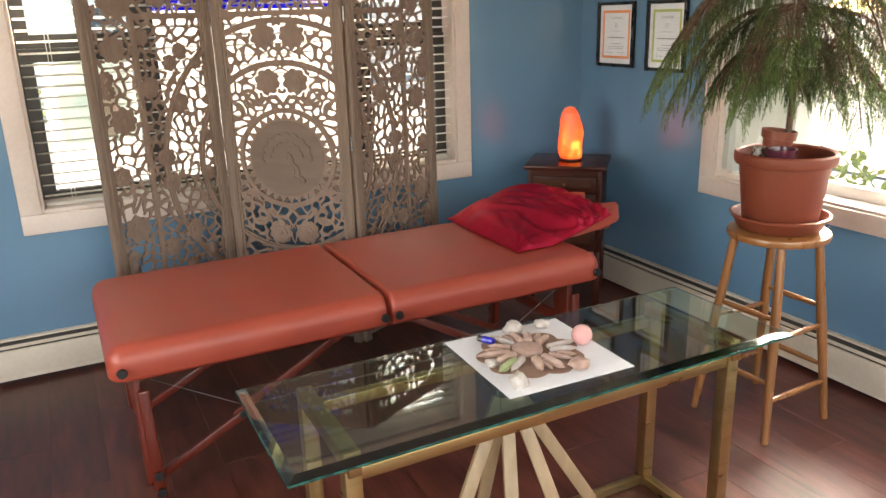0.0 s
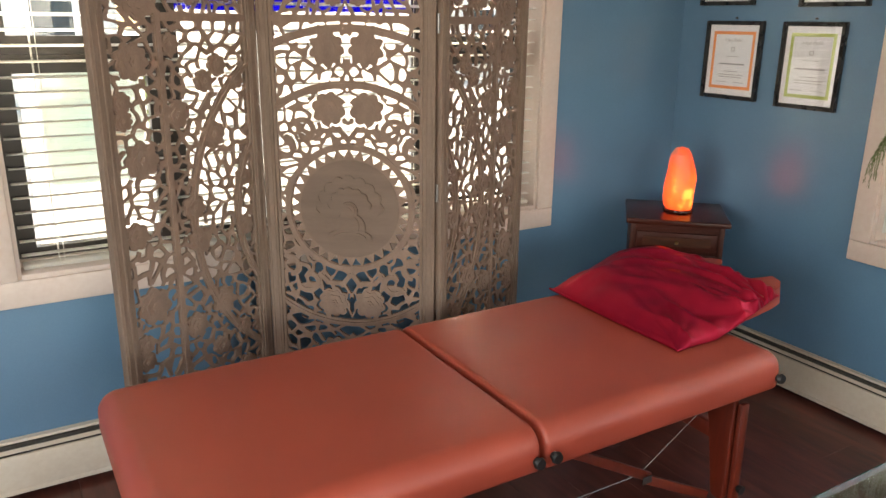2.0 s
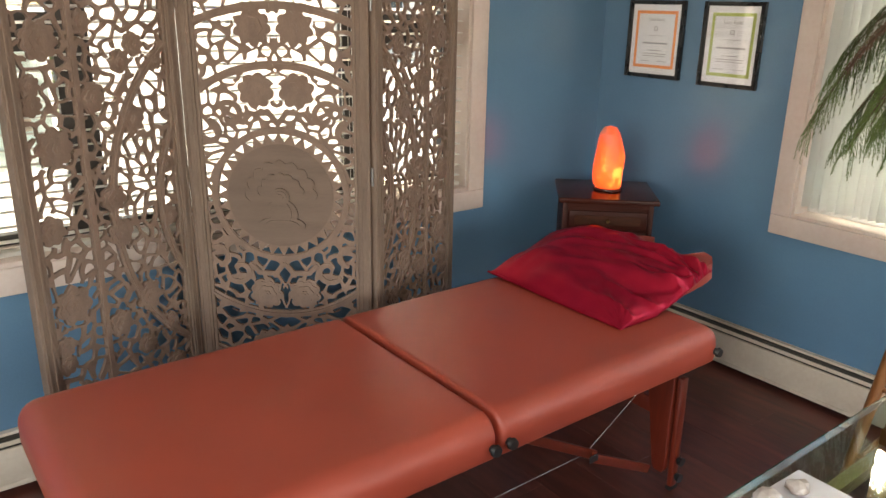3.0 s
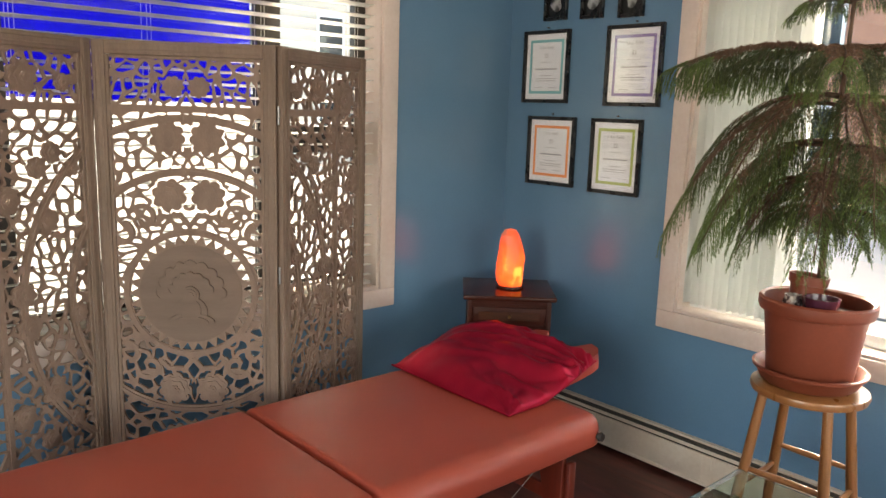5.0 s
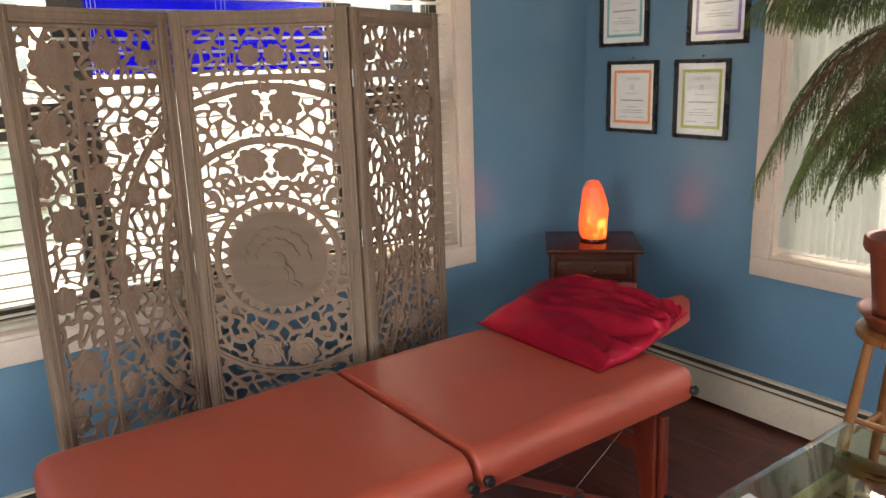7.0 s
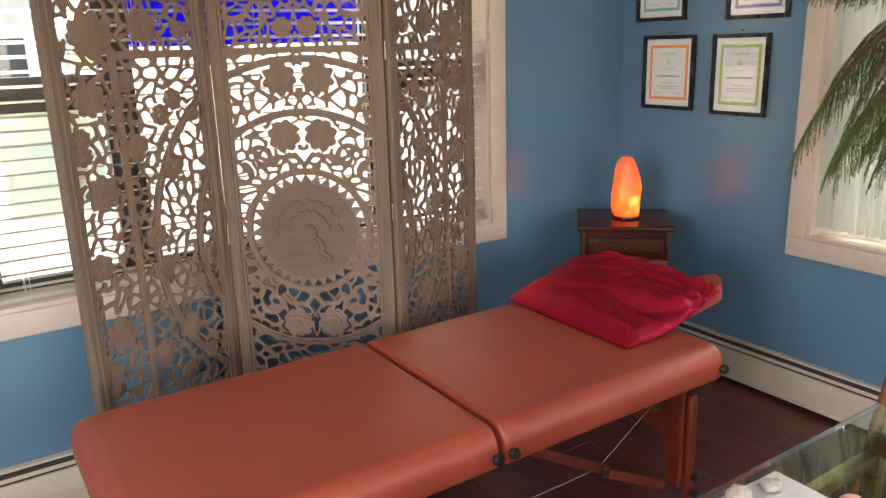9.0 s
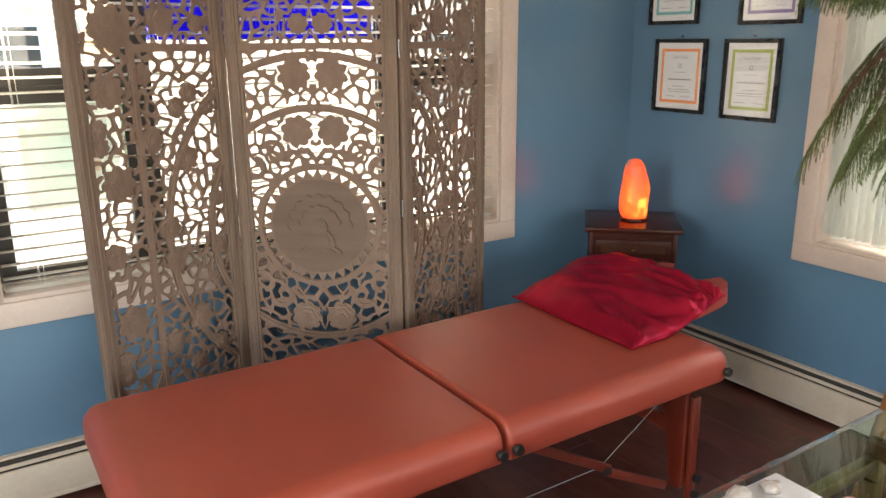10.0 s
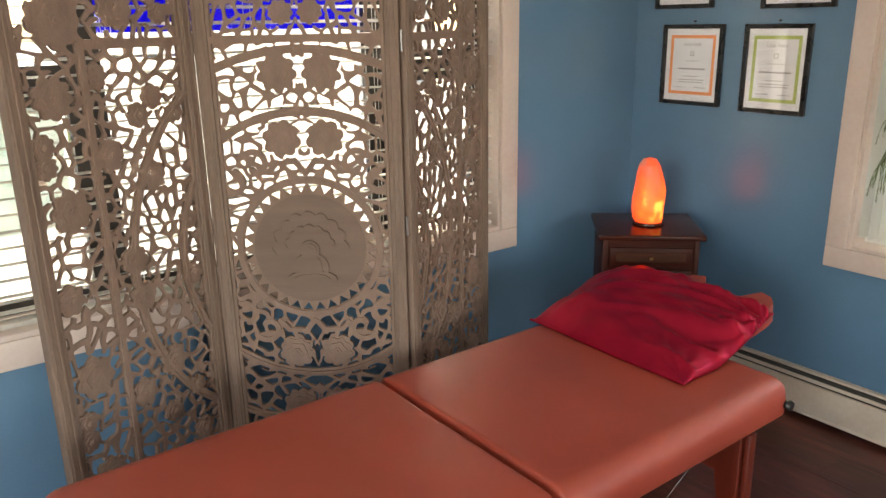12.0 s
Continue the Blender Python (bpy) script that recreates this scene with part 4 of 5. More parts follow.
    cut_here = (slot < 0) & (np.sin(X * 160 + 2 * np.sin(Y * 90)) + np.sin(Y * 150 + 2 * np.sin(X * 80)) < 0.35)
    for r in RINGS + (0.215,):
        cut_here &= np.abs(R - r) > 0.0125
    cut_here &= (R > 0.225) & (np.abs(np.abs(Y) - 0.626) > 0.012) & (np.abs(X + 0.674) > 0.0115)
    keep = np.where(cut_here, np.minimum(keep, slot), keep)
    if index == 1:
        # slits between the paired blossoms
        for v in (0.545, 0.352, -0.352, -0.545):
            slit = np.hypot(X / 0.0085, (Y - v) / 0.034) - 1
            keep = np.where(slit < 0, np.minimum(keep, slit * 0.008), keep)
    field = keep
    # the rim stays closed
    field = np.maximum(field, 0.004 - edge_d)
    bm = bmesh.new()
    corner = {}
    front, back = 0.0054, -0.0054

    def put(key, x, y):
        if key not in corner:
            corner[key] = (bm.verts.new(to_panel @ Vector((x, y, front))), bm.verts.new(to_panel @ Vector((x, y, back))))
        return corner[key]

    def crossing(i, j, k, l):
        fa, fb = field[i, j], field[k, l]
        t = min(max(fa / (fa - fb), 0.06), 0.94)
        key = (i, j, k, l) if (i, j) < (k, l) else (k, l, i, j)
        return key, X[i, j] + t * (X[k, l] - X[i, j]), Y[i, j] + t * (Y[k, l] - Y[i, j])

    for flip in ((1, -1) if index == 1 else (sgn,)):
        corner = {}
        inside = field > 0
        count = inside[:-1, :-1].astype(int) + inside[1:, :-1] + inside[1:, 1:] + inside[:-1, 1:]
        for i, j in np.argwhere(count > 0):
            ring = ((i, j), (i + 1, j), (i + 1, j + 1), (i, j + 1))
            loop, walls = [], []
            for p, q in zip(ring, ring[1:] + ring[:1]):
                if inside[p]:
                    loop.append(put(p, flip * X[p], Y[p]))
                if inside[p] != inside[q]:
                    key, x, y = crossing(*p, *q)
                    w_ = put(key, flip * x, y)
                    loop.append(w_)
                    walls.append(w_)
            if len(loop) > 2:
                order = loop if flip > 0 else loop[::-1]
                bm.faces.new([w_[0] for w_ in order])
                bm.faces.new([w_[1] for w_ in order[::-1]])
            if len(walls) == 2:
                bm.faces.new((walls[0][0], walls[1][0], walls[1][1], walls[0][1]))
    for flip in ((1, -1) if index == 1 else (sgn,)):
        for pts, z0, z1 in raised:
            prism(bm, [(flip * x, y) for x, y in pts], z0 * 0.68 - 0.001, z1 * 0.68 + 0.0027 + rng.uniform(0, 0.0003), to_panel)
    part("carving", bm, WASHED, frame_ob, "pierced carving of blossoms, leaves and vines", smooth=30)
    if index == 1:
        bm = bmesh.new()
        disc = [(0.172 * math.cos(t), 0.172 * math.sin(t)) for t in (i * math.tau / 96 for i in range(96))]
        prism(bm, disc, -0.002, 0.0085, to_panel)
        for r, k, a0, a1, z1 in ((0.118, 9, -8, 188, 0.0120), (0.078, 7, 5, 175, 0.0170)):
            # scalloped cloud band over the middle
            rim = [(r * (0.90 + 0.10 * abs(math.sin(k * f * math.pi))) * math.cos(t), r * (0.90 + 0.10 * abs(math.sin(k * f * math.pi))) * math.sin(t))
                   for f, t in ((i / 90, radians(a0 + (a1 - a0) * i / 90)) for i in range(91))]
            prism(bm, rim, -0.002, z1, to_panel)
            for m, q in enumerate(strip(rim, 0.005)):
                prism(bm, q, z1 - 0.006, z1 + 0.0045 + 0.0002 * (m % 2), to_panel)
        for r, y, sx, z1 in ((0.030, 0.0, 1.0, 0.026), (0.022, 0.0, 1.0, 0.031), (0.012, 0.0, 1.0, 0.034), (0.052, -0.062, 1.05, 0.0165), (0.038, -0.055, 0.9, 0.021), (0.030, -0.098, 2.6, 0.0180), (0.020, -0.098, 2.9, 0.022)):
            prism(bm, [(r * sx * math.cos(t), y + r * math.sin(t)) for t in (i * math.tau / 32 for i in range(32))], 0, z1, to_panel)
        part("medallion", bm, MEDAL, frame_ob, "round sunburst medallion")
        bm = bmesh.new()
        box(bm, 0.135, 0.172, -0.0009, 0.0009, 0.001, 0.0084)
        ray_mesh = mesh_of("ray", bm, WASHED)
        for k in range(48):
            ray = new("ray", ray_mesh)
            ray.parent = frame_ob
            ray.matrix_basis = pose(0, 0, ZC, 90) @ pose(0, 0, 0, 0, 0, k * 7.5)
    return frame_ob


screen = thing("folding_screen", "whitewashed carved wooden folding screen, three panels, standing zigzag", "folding screen")
for i in range(3):
    panel(i, SCREEN[i], SCREEN[i + 1], screen)
for x, y in SCREEN[1:3]:
    for z in (0.35, 0.95, 1.5):
        bm = bmesh.new()
        rod(bm, (x, y, z - 0.03), (x, y, z + 0.03), 0.0045, seg=10)
        part("hinge", bm, STEEL, screen)

# ---- glass table ----
gt = thing("glass_table", "clear greenish glass table standing on brass legs", "table")
GX0, GX1, GY0, GY1, GZ = 0.39, 1.795, 1.292, 1.741, 0.632
bm = bmesh.new()
e = 0.020
lev = [(GX0, GX1, GY0, GY1, GZ - 0.014), (GX0, GX1, GY0, GY1, GZ - 0.008), (GX0 + e, GX1 - e, GY0 + e, GY1 - e, GZ)]
rings = [[bm.verts.new(p) for p in ((x0, y0, z), (x1, y0, z), (x1, y1, z), (x0, y1, z))] for x0, x1, y0, y1, z in lev]
bm.faces.new(rings[0][::-1])
for a, b in zip(rings, rings[1:]):
    for k in range(4):
        bm.faces.new((a[k], a[(k + 1) % 4], b[(k + 1) % 4], b[k]))
bm.faces.new(rings[-1])
part("glass_top", bm, TABLEGLASS, gt, "clear greenish glass with a wide bevel", smooth=None)
# thin strips added for the green edge; lighter patches are painted glints
EDGE = mat("glinting_glass_edge", (0.006, 0.045, 0.036), rough=0.12, dark=(0.020, 0.13, 0.11), scale=14, stretch=(3, 3, 1), trans=0.1, mix=0.12)
for x0, x1, y0, y1 in ((GX0, GX1, GY0 - 0.0024, GY0 - 0.0004), (GX0 - 0.0024, GX0 - 0.0004, GY0, GY1), (GX1 + 0.0004, GX1 + 0.0024, GY0, GY1), (GX0, GX1, GY1 + 0.0004, GY1 + 0.0024)):
    part("polished_edge", box(bmesh.new(), x0, x1, y0, y1, GZ - 0.0135, GZ - 0.0085), EDGE, gt, "polished green edge of the glass, glints put into its colour")
LZ = GZ - 0.0175
LEGS = [(0.54, 1.36), (0.54, 1.66), (1.635, 1.36), (1.635, 1.66)]
for x, y in LEGS:
    leg = part("leg", box(bmesh.new(), x - 0.019, x + 0.019, y - 0.019, y + 0.019, 0.0, LZ - 0.0385, 0.002), GOLD, gt)
    part("clip", box(bmesh.new(), x - 0.015, x + 0.015, y - 0.03, y - 0.0195, LZ - 0.045, LZ - 0.004, 0.002), GOLD, leg)
for x in (0.54, 1.635):
    part("cross_bar", box(bmesh.new(), x - 0.019, x + 0.019, 1.341, 1.679, LZ - 0.038, LZ, 0.002), GOLD, gt)
    part("foot_bar", box(bmesh.new(), x - 0.015, x + 0.015, 1.3795, 1.6405, 0.002, 0.032, 0.002), GOLD, gt)
for y in (1.36, 1.66):
    part("long_rail", box(bmesh.new(), 0.5595, 1.6155, y - 0.014, y + 0.014, LZ - 0.066, LZ - 0.036, 0.002), GOLD, gt)
part("floor_rail", box(bmesh.new(), 0.5595, 1.6155, 1.648, 1.672, 0.002, 0.03, 0.002), GOLD, gt)
for x, y in LEGS:
    bm = bmesh.new()
    rod(bm, (x, y, LZ + 0.0002), (x, y, GZ - 0.0142), 0.010, seg=14)
    part("pad", bm, GOLD, gt)

tripod = thing("wooden_tripod", "pale pine folding tripod stand below the glass table", "stand")
hub = (1.0, 1.48, 0.535)
part("hub", lathe(bmesh.new(), [(0, -0.02), (0.03, -0.02), (0.034, 0.0), (0.03, 0.016), (0, 0.016)], 20, hub), PALEWOOD, tripod)
for dx, dy, off in ((-0.34, -0.12, -0.028), (-0.10, -0.22, -0.012), (0.03, 0.22, 0.006), (0.14, -0.2, 0.012), (0.36, -0.06, 0.028)):
    bm = bmesh.new()
    bar(bm, (hub[0] + off, hub[1] + dy * 0.08, hub[2] + 0.03), (hub[0] + dx, hub[1] + dy, 0.012), 0.034, 0.016, (0.3, 1, 0), 0.003)
    part("leg", bm, PALEWOOD, tripod)

# ---- paper and stones on the glass ----
sheet2 = solid("paper_sheet", box(bmesh.new(), -0.178, 0.178, -0.178, 0.178, 0, 0.0012, 0, 2, pose(1.118, 1.528, GZ + 0.0006, 0, 0, -2)), PAPER, "square sheet of white paper on the glass table", "paper")
TAUPE = mat("taupe_cloth", (0.30, 0.19, 0.14), rough=0.8, dark=(0.22, 0.13, 0.10), scale=14, bump=0.3, bump_scale=300)
SELENITE = mat("selenite", (0.60, 0.44, 0.38), rough=0.35, dark=(0.42, 0.28, 0.23), scale=30, trans=0.25)
ROSE = mat("rose_quartz", (0.76, 0.44, 0.42), rough=0.22, dark=(0.68, 0.36, 0.35), scale=25, trans=0.25)
CLEARQ = mat("milky_quartz", (0.70, 0.66, 0.64), rough=0.2, dark=(0.48, 0.42, 0.38), scale=40, trans=0.3)
COBALT = mat("cobalt_glaze", (0.03, 0.03, 0.42), rough=0.15, scale=20)
SMOKY = mat("smoky_stone", (0.07, 0.055, 0.05), rough=0.25, dark=(0.02, 0.018, 0.017), scale=35)
GREENST = mat("pale_green_stone", (0.36, 0.42, 0.22), rough=0.4, dark=(0.26, 0.3, 0.15), scale=30)
PZ = GZ + 0.002
C = (1.105, 1.535)
bm = bmesh.new()
prism(bm, [(0.142 * (0.86 + 0.14 * abs(math.cos(4.5 * t))) * math.cos(t), 0.138 * (0.86 + 0.14 * abs(math.cos(4.5 * t))) * math.sin(t)) for t in (k * math.tau / 72 for k in range(72))], 0, 0.002, pose(C[0], C[1], PZ))
solid("cloth_mat", bm, TAUPE, "taupe scalloped cloth below the ring of stones", "mat")
bm = bmesh.new()
lathe(bm, [(0, 0), (0.036, 0), (0.042, 0.004), (0.041, 0.011), (0.034, 0.014), (0, 0.0145)], 28, (C[0], C[1] + 0.012, PZ + 0.0022))
for v in bm.verts:
    v.co.x += 0.003 * noise.noise(v.co * 40)
solid("stone_disc", bm, SELENITE, "pale polished selenite disc in the middle", "stone")


def point(name, material, ln, r, label, a, d, lift=0.0, tilt=0.0, group="stones in a ring"):
    """A six-sided crystal with a pointed end, lying outwards from the middle."""
    bm = bmesh.new()
    rows = []
    for f, k in ((0, 0.72), (0.06, 1.0), (0.72, 0.88), (1.0, 0.0)):
        if k:
            rows.append([bm.verts.new((f * ln, r * k * math.cos(i * math.tau / 6 + 0.5), r * k * 0.8 * math.sin(i * math.tau / 6 + 0.5))) for i in range(6)])
        else:
            rows.append([bm.verts.new((ln, 0, 0))])
    bm.faces.new(rows[0][::-1])
    for u, v in zip(rows, rows[1:]):
        for i in range(6):
            if len(v) > 1:
                bm.faces.new((u[i], u[(i + 1) % 6], v[(i + 1) % 6], v[i]))
            else:
                bm.faces.new((u[i], u[(i + 1) % 6], v[0]))
    ob = solid(name, bm, material, label, "crystal", group=group, smooth=None)
    ob.matrix_basis = pose(C[0] + d * math.cos(a), C[1] + d * math.sin(a), PZ + 0.003 + r * 0.78 + lift, 0, -tilt, math.degrees(a))
    return ob


random.seed(8)
for k in range(13):
    a = k * math.tau / 13 + random.uniform(-0.1, 0.1)
    m_ = SELENITE if k % 4 else CLEARQ
    point("crystal_point", m_, random.uniform(0.06, 0.095), random.uniform(0.009, 0.014), "pale pink and white crystal point laid in a ring", a, 0.052)
    if k % 2:
        point("crystal_point", SELENITE, 0.05, 0.008, "pale pink and white crystal point laid in a ring", a + 0.24, 0.07, 0.001)
point("crystal_point", GREENST, 0.08, 0.013, "flat pale green stone point", 3.62, 0.075, 0.0)
bm = bmesh.new()
bmesh.ops.create_uvsphere(bm, u_segments=32, v_segments=18, radius=0.028)
bmesh.ops.translate(bm, vec=(1.256, 1.515, PZ + 0.0275), verts=bm.verts)
solid("rose_quartz_sphere", bm, ROSE, "polished pink rose quartz sphere on the paper", "stone", smooth=180)


def lump(name, material, at, r, label, seed, flat=0.7):
    bm = bmesh.new()
    bmesh.ops.create_icosphere(bm, subdivisions=2, radius=r)
    for v in bm.verts:
        k = 1 + 0.35 * noise.noise(v.co / r * 1.3 + Vector((seed, 0, 0)))
        v.co *= k
        v.co.z = max(v.co.z * flat, -r * 0.45)
    lo = min(v.co.z for v in bm.verts)
    bmesh.ops.translate(bm, vec=(at[0], at[1], PZ + 0.0003 - lo), verts=bm.verts)
    solid(name, bm, material, label, "stone", group="rough stones on the paper", smooth=None)


lump("quartz_cluster", CLEARQ, (0.985, 1.40, 0), 0.024, "clear sparkling quartz cluster on the paper", 3, 1.0)
lump("milky_stone", CLEARQ, (1.14, 1.675, 0), 0.026, "milky white rough stone on the paper", 8, 0.9)
lump("milky_stone", SELENITE, (1.165, 1.405, 0), 0.027, "pale peach tumbled stone on the paper", 14, 0.6)
lump("milky_stone", CLEARQ, (0.985, 1.52, 0), 0.02, "milky white rough stone on the paper", 21, 0.6)
lump("milky_stone", CLEARQ, (1.23, 1.665, 0), 0.022, "milky white rough stone on the paper", 28, 0.7)
bottle = thing("small_bottle", "small dark bottle with a cobalt blue label lying on the paper", "bottle", (1.04, 1.652, PZ + 0.0105), -60)
bottle.matrix_basis = bottle.matrix_basis @ Matrix.Diagonal((0.75, 0.75, 0.75, 1))
bm = bmesh.new()
rod(bm, (-0.03, 0, 0), (-0.01, 0, 0), 0.011, 0.012, 16)
part("cap", bm, SMOKY, bottle)
bm = bmesh.new()
rod(bm, (-0.0095, 0, 0), (0.032, 0, 0), 0.013, 0.0125, 16, 3)
part("body", bm, COBALT, bottle)

# ---- stool, pot and tree ----
stool = thing("bar_stool", "honey varnished wooden bar stool with a round seat", "stool")
SX, SY, SZ = 2.32, 1.79, 0.728
part("seat", lathe(bmesh.new(), [(0, -0.032), (0.155, -0.032), (0.169, -0.026), (0.173, -0.014), (0.170, -0.004), (0.16, 0), (0, 0)], 56, (SX, SY, SZ)), STOOLWOOD, stool)
FEET = [(2.154, 1.622), (2.14, 1.945), (2.495, 1.965), (2.49, 1.64)]
tops = [(SX + (x - SX) * 0.60, SY + (y - SY) * 0.60) for x, y in FEET]
for (x, y), (a, b) in zip(FEET, tops):
    bm = bmesh.new()
    m_ = Vector((x, y, 0)).lerp(Vector((a, b, SZ - 0.031)), 0.5)
    rod(bm, (x, y, 0), m_, 0.0125, 0.018, 14, 4)
    rod(bm, m_, (a, b, SZ - 0.0325), 0.018, 0.0145, 14, 4)
    part("leg", bm, STOOLWOOD, stool)
def at_leg(i, z):
    f = z / (SZ - 0.031)
    return Vector((FEET[i][0], FEET[i][1], 0)).lerp(Vector((tops[i][0], tops[i][1], SZ - 0.031)), f)
for i in range(4):
    for z in ((0.445, 0.215) if i % 2 == 0 else (0.375, 0.155)):
        bm = bmesh.new()
        rod(bm, at_leg(i, z), at_leg((i + 1) % 4, z), 0.0075, 0.0075, 12, 6, 0.0035)
        part("rung", bm, STOOLWOOD, stool)

SOIL = mat("potting_soil", (0.035, 0.022, 0.016), rough=0.95, dark=(0.015, 0.01, 0.008), scale=40, bump=1.0, bump_scale=120)
pot = thing("plant_pot", "terracotta coloured plastic pot with a saucer on the stool", "plant pot")
part("saucer", lathe(bmesh.new(), [(0, 0.0), (0.128, 0.0), (0.14, 0.008), (0.158, 0.04), (0.166, 0.045), (0.168, 0.054), (0.160, 0.056), (0.150, 0.046), (0.132, 0.012), (0, 0.010)], 56, (SX + 0.01, SY + 0.01, SZ + 0.0005)), TERRA, pot)
part("pot_body", lathe(bmesh.new(), [(0, 0.011), (0.118, 0.011), (0.124, 0.02), (0.148, 0.222), (0.1495, 0.228), (0.163, 0.232), (0.168, 0.244), (0.168, 0.268), (0.162, 0.274), (0.153, 0.268), (0.146, 0.22), (0.12, 0.04), (0, 0.04)], 64, (SX + 0.01, SY + 0.01, SZ + 0.0005)), TERRA, pot)
PX, PY, RIM = SX + 0.01, SY + 0.01, SZ + 0.2745
bm = bmesh.new()
lathe(bm, [(0, 0.0), (0.05, 0.002), (0.10, 0.0), (0.147, -0.006)], 40, (PX, PY, RIM - 0.045))
for v in bm.verts:
    v.co.z += 0.006 * noise.noise(v.co * 30)
part("soil", bm, SOIL, pot)
small = thing("small_pot", "small terracotta pot standing tilted on the soil", "plant pot")
small.matrix_basis = pose(2.315, 1.838, RIM - 0.050, 4, 5, 0)
part("body", lathe(bmesh.new(), [(0, 0), (0.040, 0), (0.050, 0.088), (0.057, 0.090), (0.059, 0.118), (0.054, 0.119), (0.049, 0.09), (0.046, 0.07), (0.0, 0.068)], 36), TERRA, small)
PURPLE = mat("purple_glaze", (0.09, 0.025, 0.045), rough=0.2, dark=(0.06, 0.015, 0.03), scale=12)
cup = thing("small_bowl", "dark purple glazed bowl sunk in the soil", "bowl", (2.25, 1.757, RIM - 0.046))
part("body", lathe(bmesh.new(), [(0, 0), (0.032, 0), (0.046, 0.030), (0.051, 0.062), (0.052, 0.066), (0.047, 0.066), (0.042, 0.034), (0.028, 0.008), (0, 0.008)], 32), PURPLE, cup)
MOTTLE = mat("brown_and_white_glaze", (0.42, 0.38, 0.34), rough=0.25, dark=(0.06, 0.04, 0.04), scale=60, mix=0.12)
jar = thing("ceramic_jar", "small brown and white glazed jar on the soil", "jar", (2.252, 1.842, RIM - 0.047))
part("body", lathe(bmesh.new(), [(0, 0), (0.018, 0), (0.027, 0.012), (0.029, 0.035), (0.024, 0.054), (0.025, 0.060), (0.020, 0.060), (0.019, 0.052), (0, 0.050)], 28), MOTTLE, jar)

BARK = mat("grey_brown_bark", (0.14, 0.085, 0.055), rough=0.85, dark=(0.07, 0.045, 0.03), scale=30, bump=0.8, bump_scale=90)
NEEDLE = mat("pine_needles", (0.085, 0.110, 0.036), rough=0.5, dark=(0.034, 0.050, 0.018), scale=7, bump=0.0, trans=0.15, mix=0.7)
RUST = mat("rusty_old_needles", (0.18, 0.092, 0.060), rough=0.6, dark=(0.10, 0.062, 0.036), scale=9, bump=0.0, trans=0.12, mix=0.7)
YOUNG = mat("young_pine_needles", (0.14, 0.20, 0.055), rough=0.5, dark=(0.07, 0.11, 0.03), scale=9, bump=0.0, trans=0.22)
TWIG = mat("reddish_twig", (0.10, 0.055, 0.034), rough=0.7, dark=(0.055, 0.032, 0.02), scale=20)


def spray(verts, faces, path, needle, rng):
    """One hanging branchlet: a limp stem set about with short needles."""
    for p, q in zip(path, path[1:]):
        d = (q - p)
        n = max(2, int(d.length / 0.0021))
        side = d.cross(Vector((rng.uniform(-1, 1), rng.uniform(-1, 1), rng.uniform(-1, 1)))).normalized()
        dn = d.normalized()
        for k in range(n):
            c = p + d * (k / n)
            ang = rng.uniform(0, math.tau)
            s = Matrix.Rotation(ang, 3, dn) @ side
            tip = c + (s * 0.62 + dn * 0.85).normalized() * needle * rng.uniform(0.7, 1.15)
            w = dn.cross(s).normalized() * 0.0012
            i = len(verts)
            verts.extend((c - w, c + w, tip))
            faces.append((i, i + 1, i + 2))


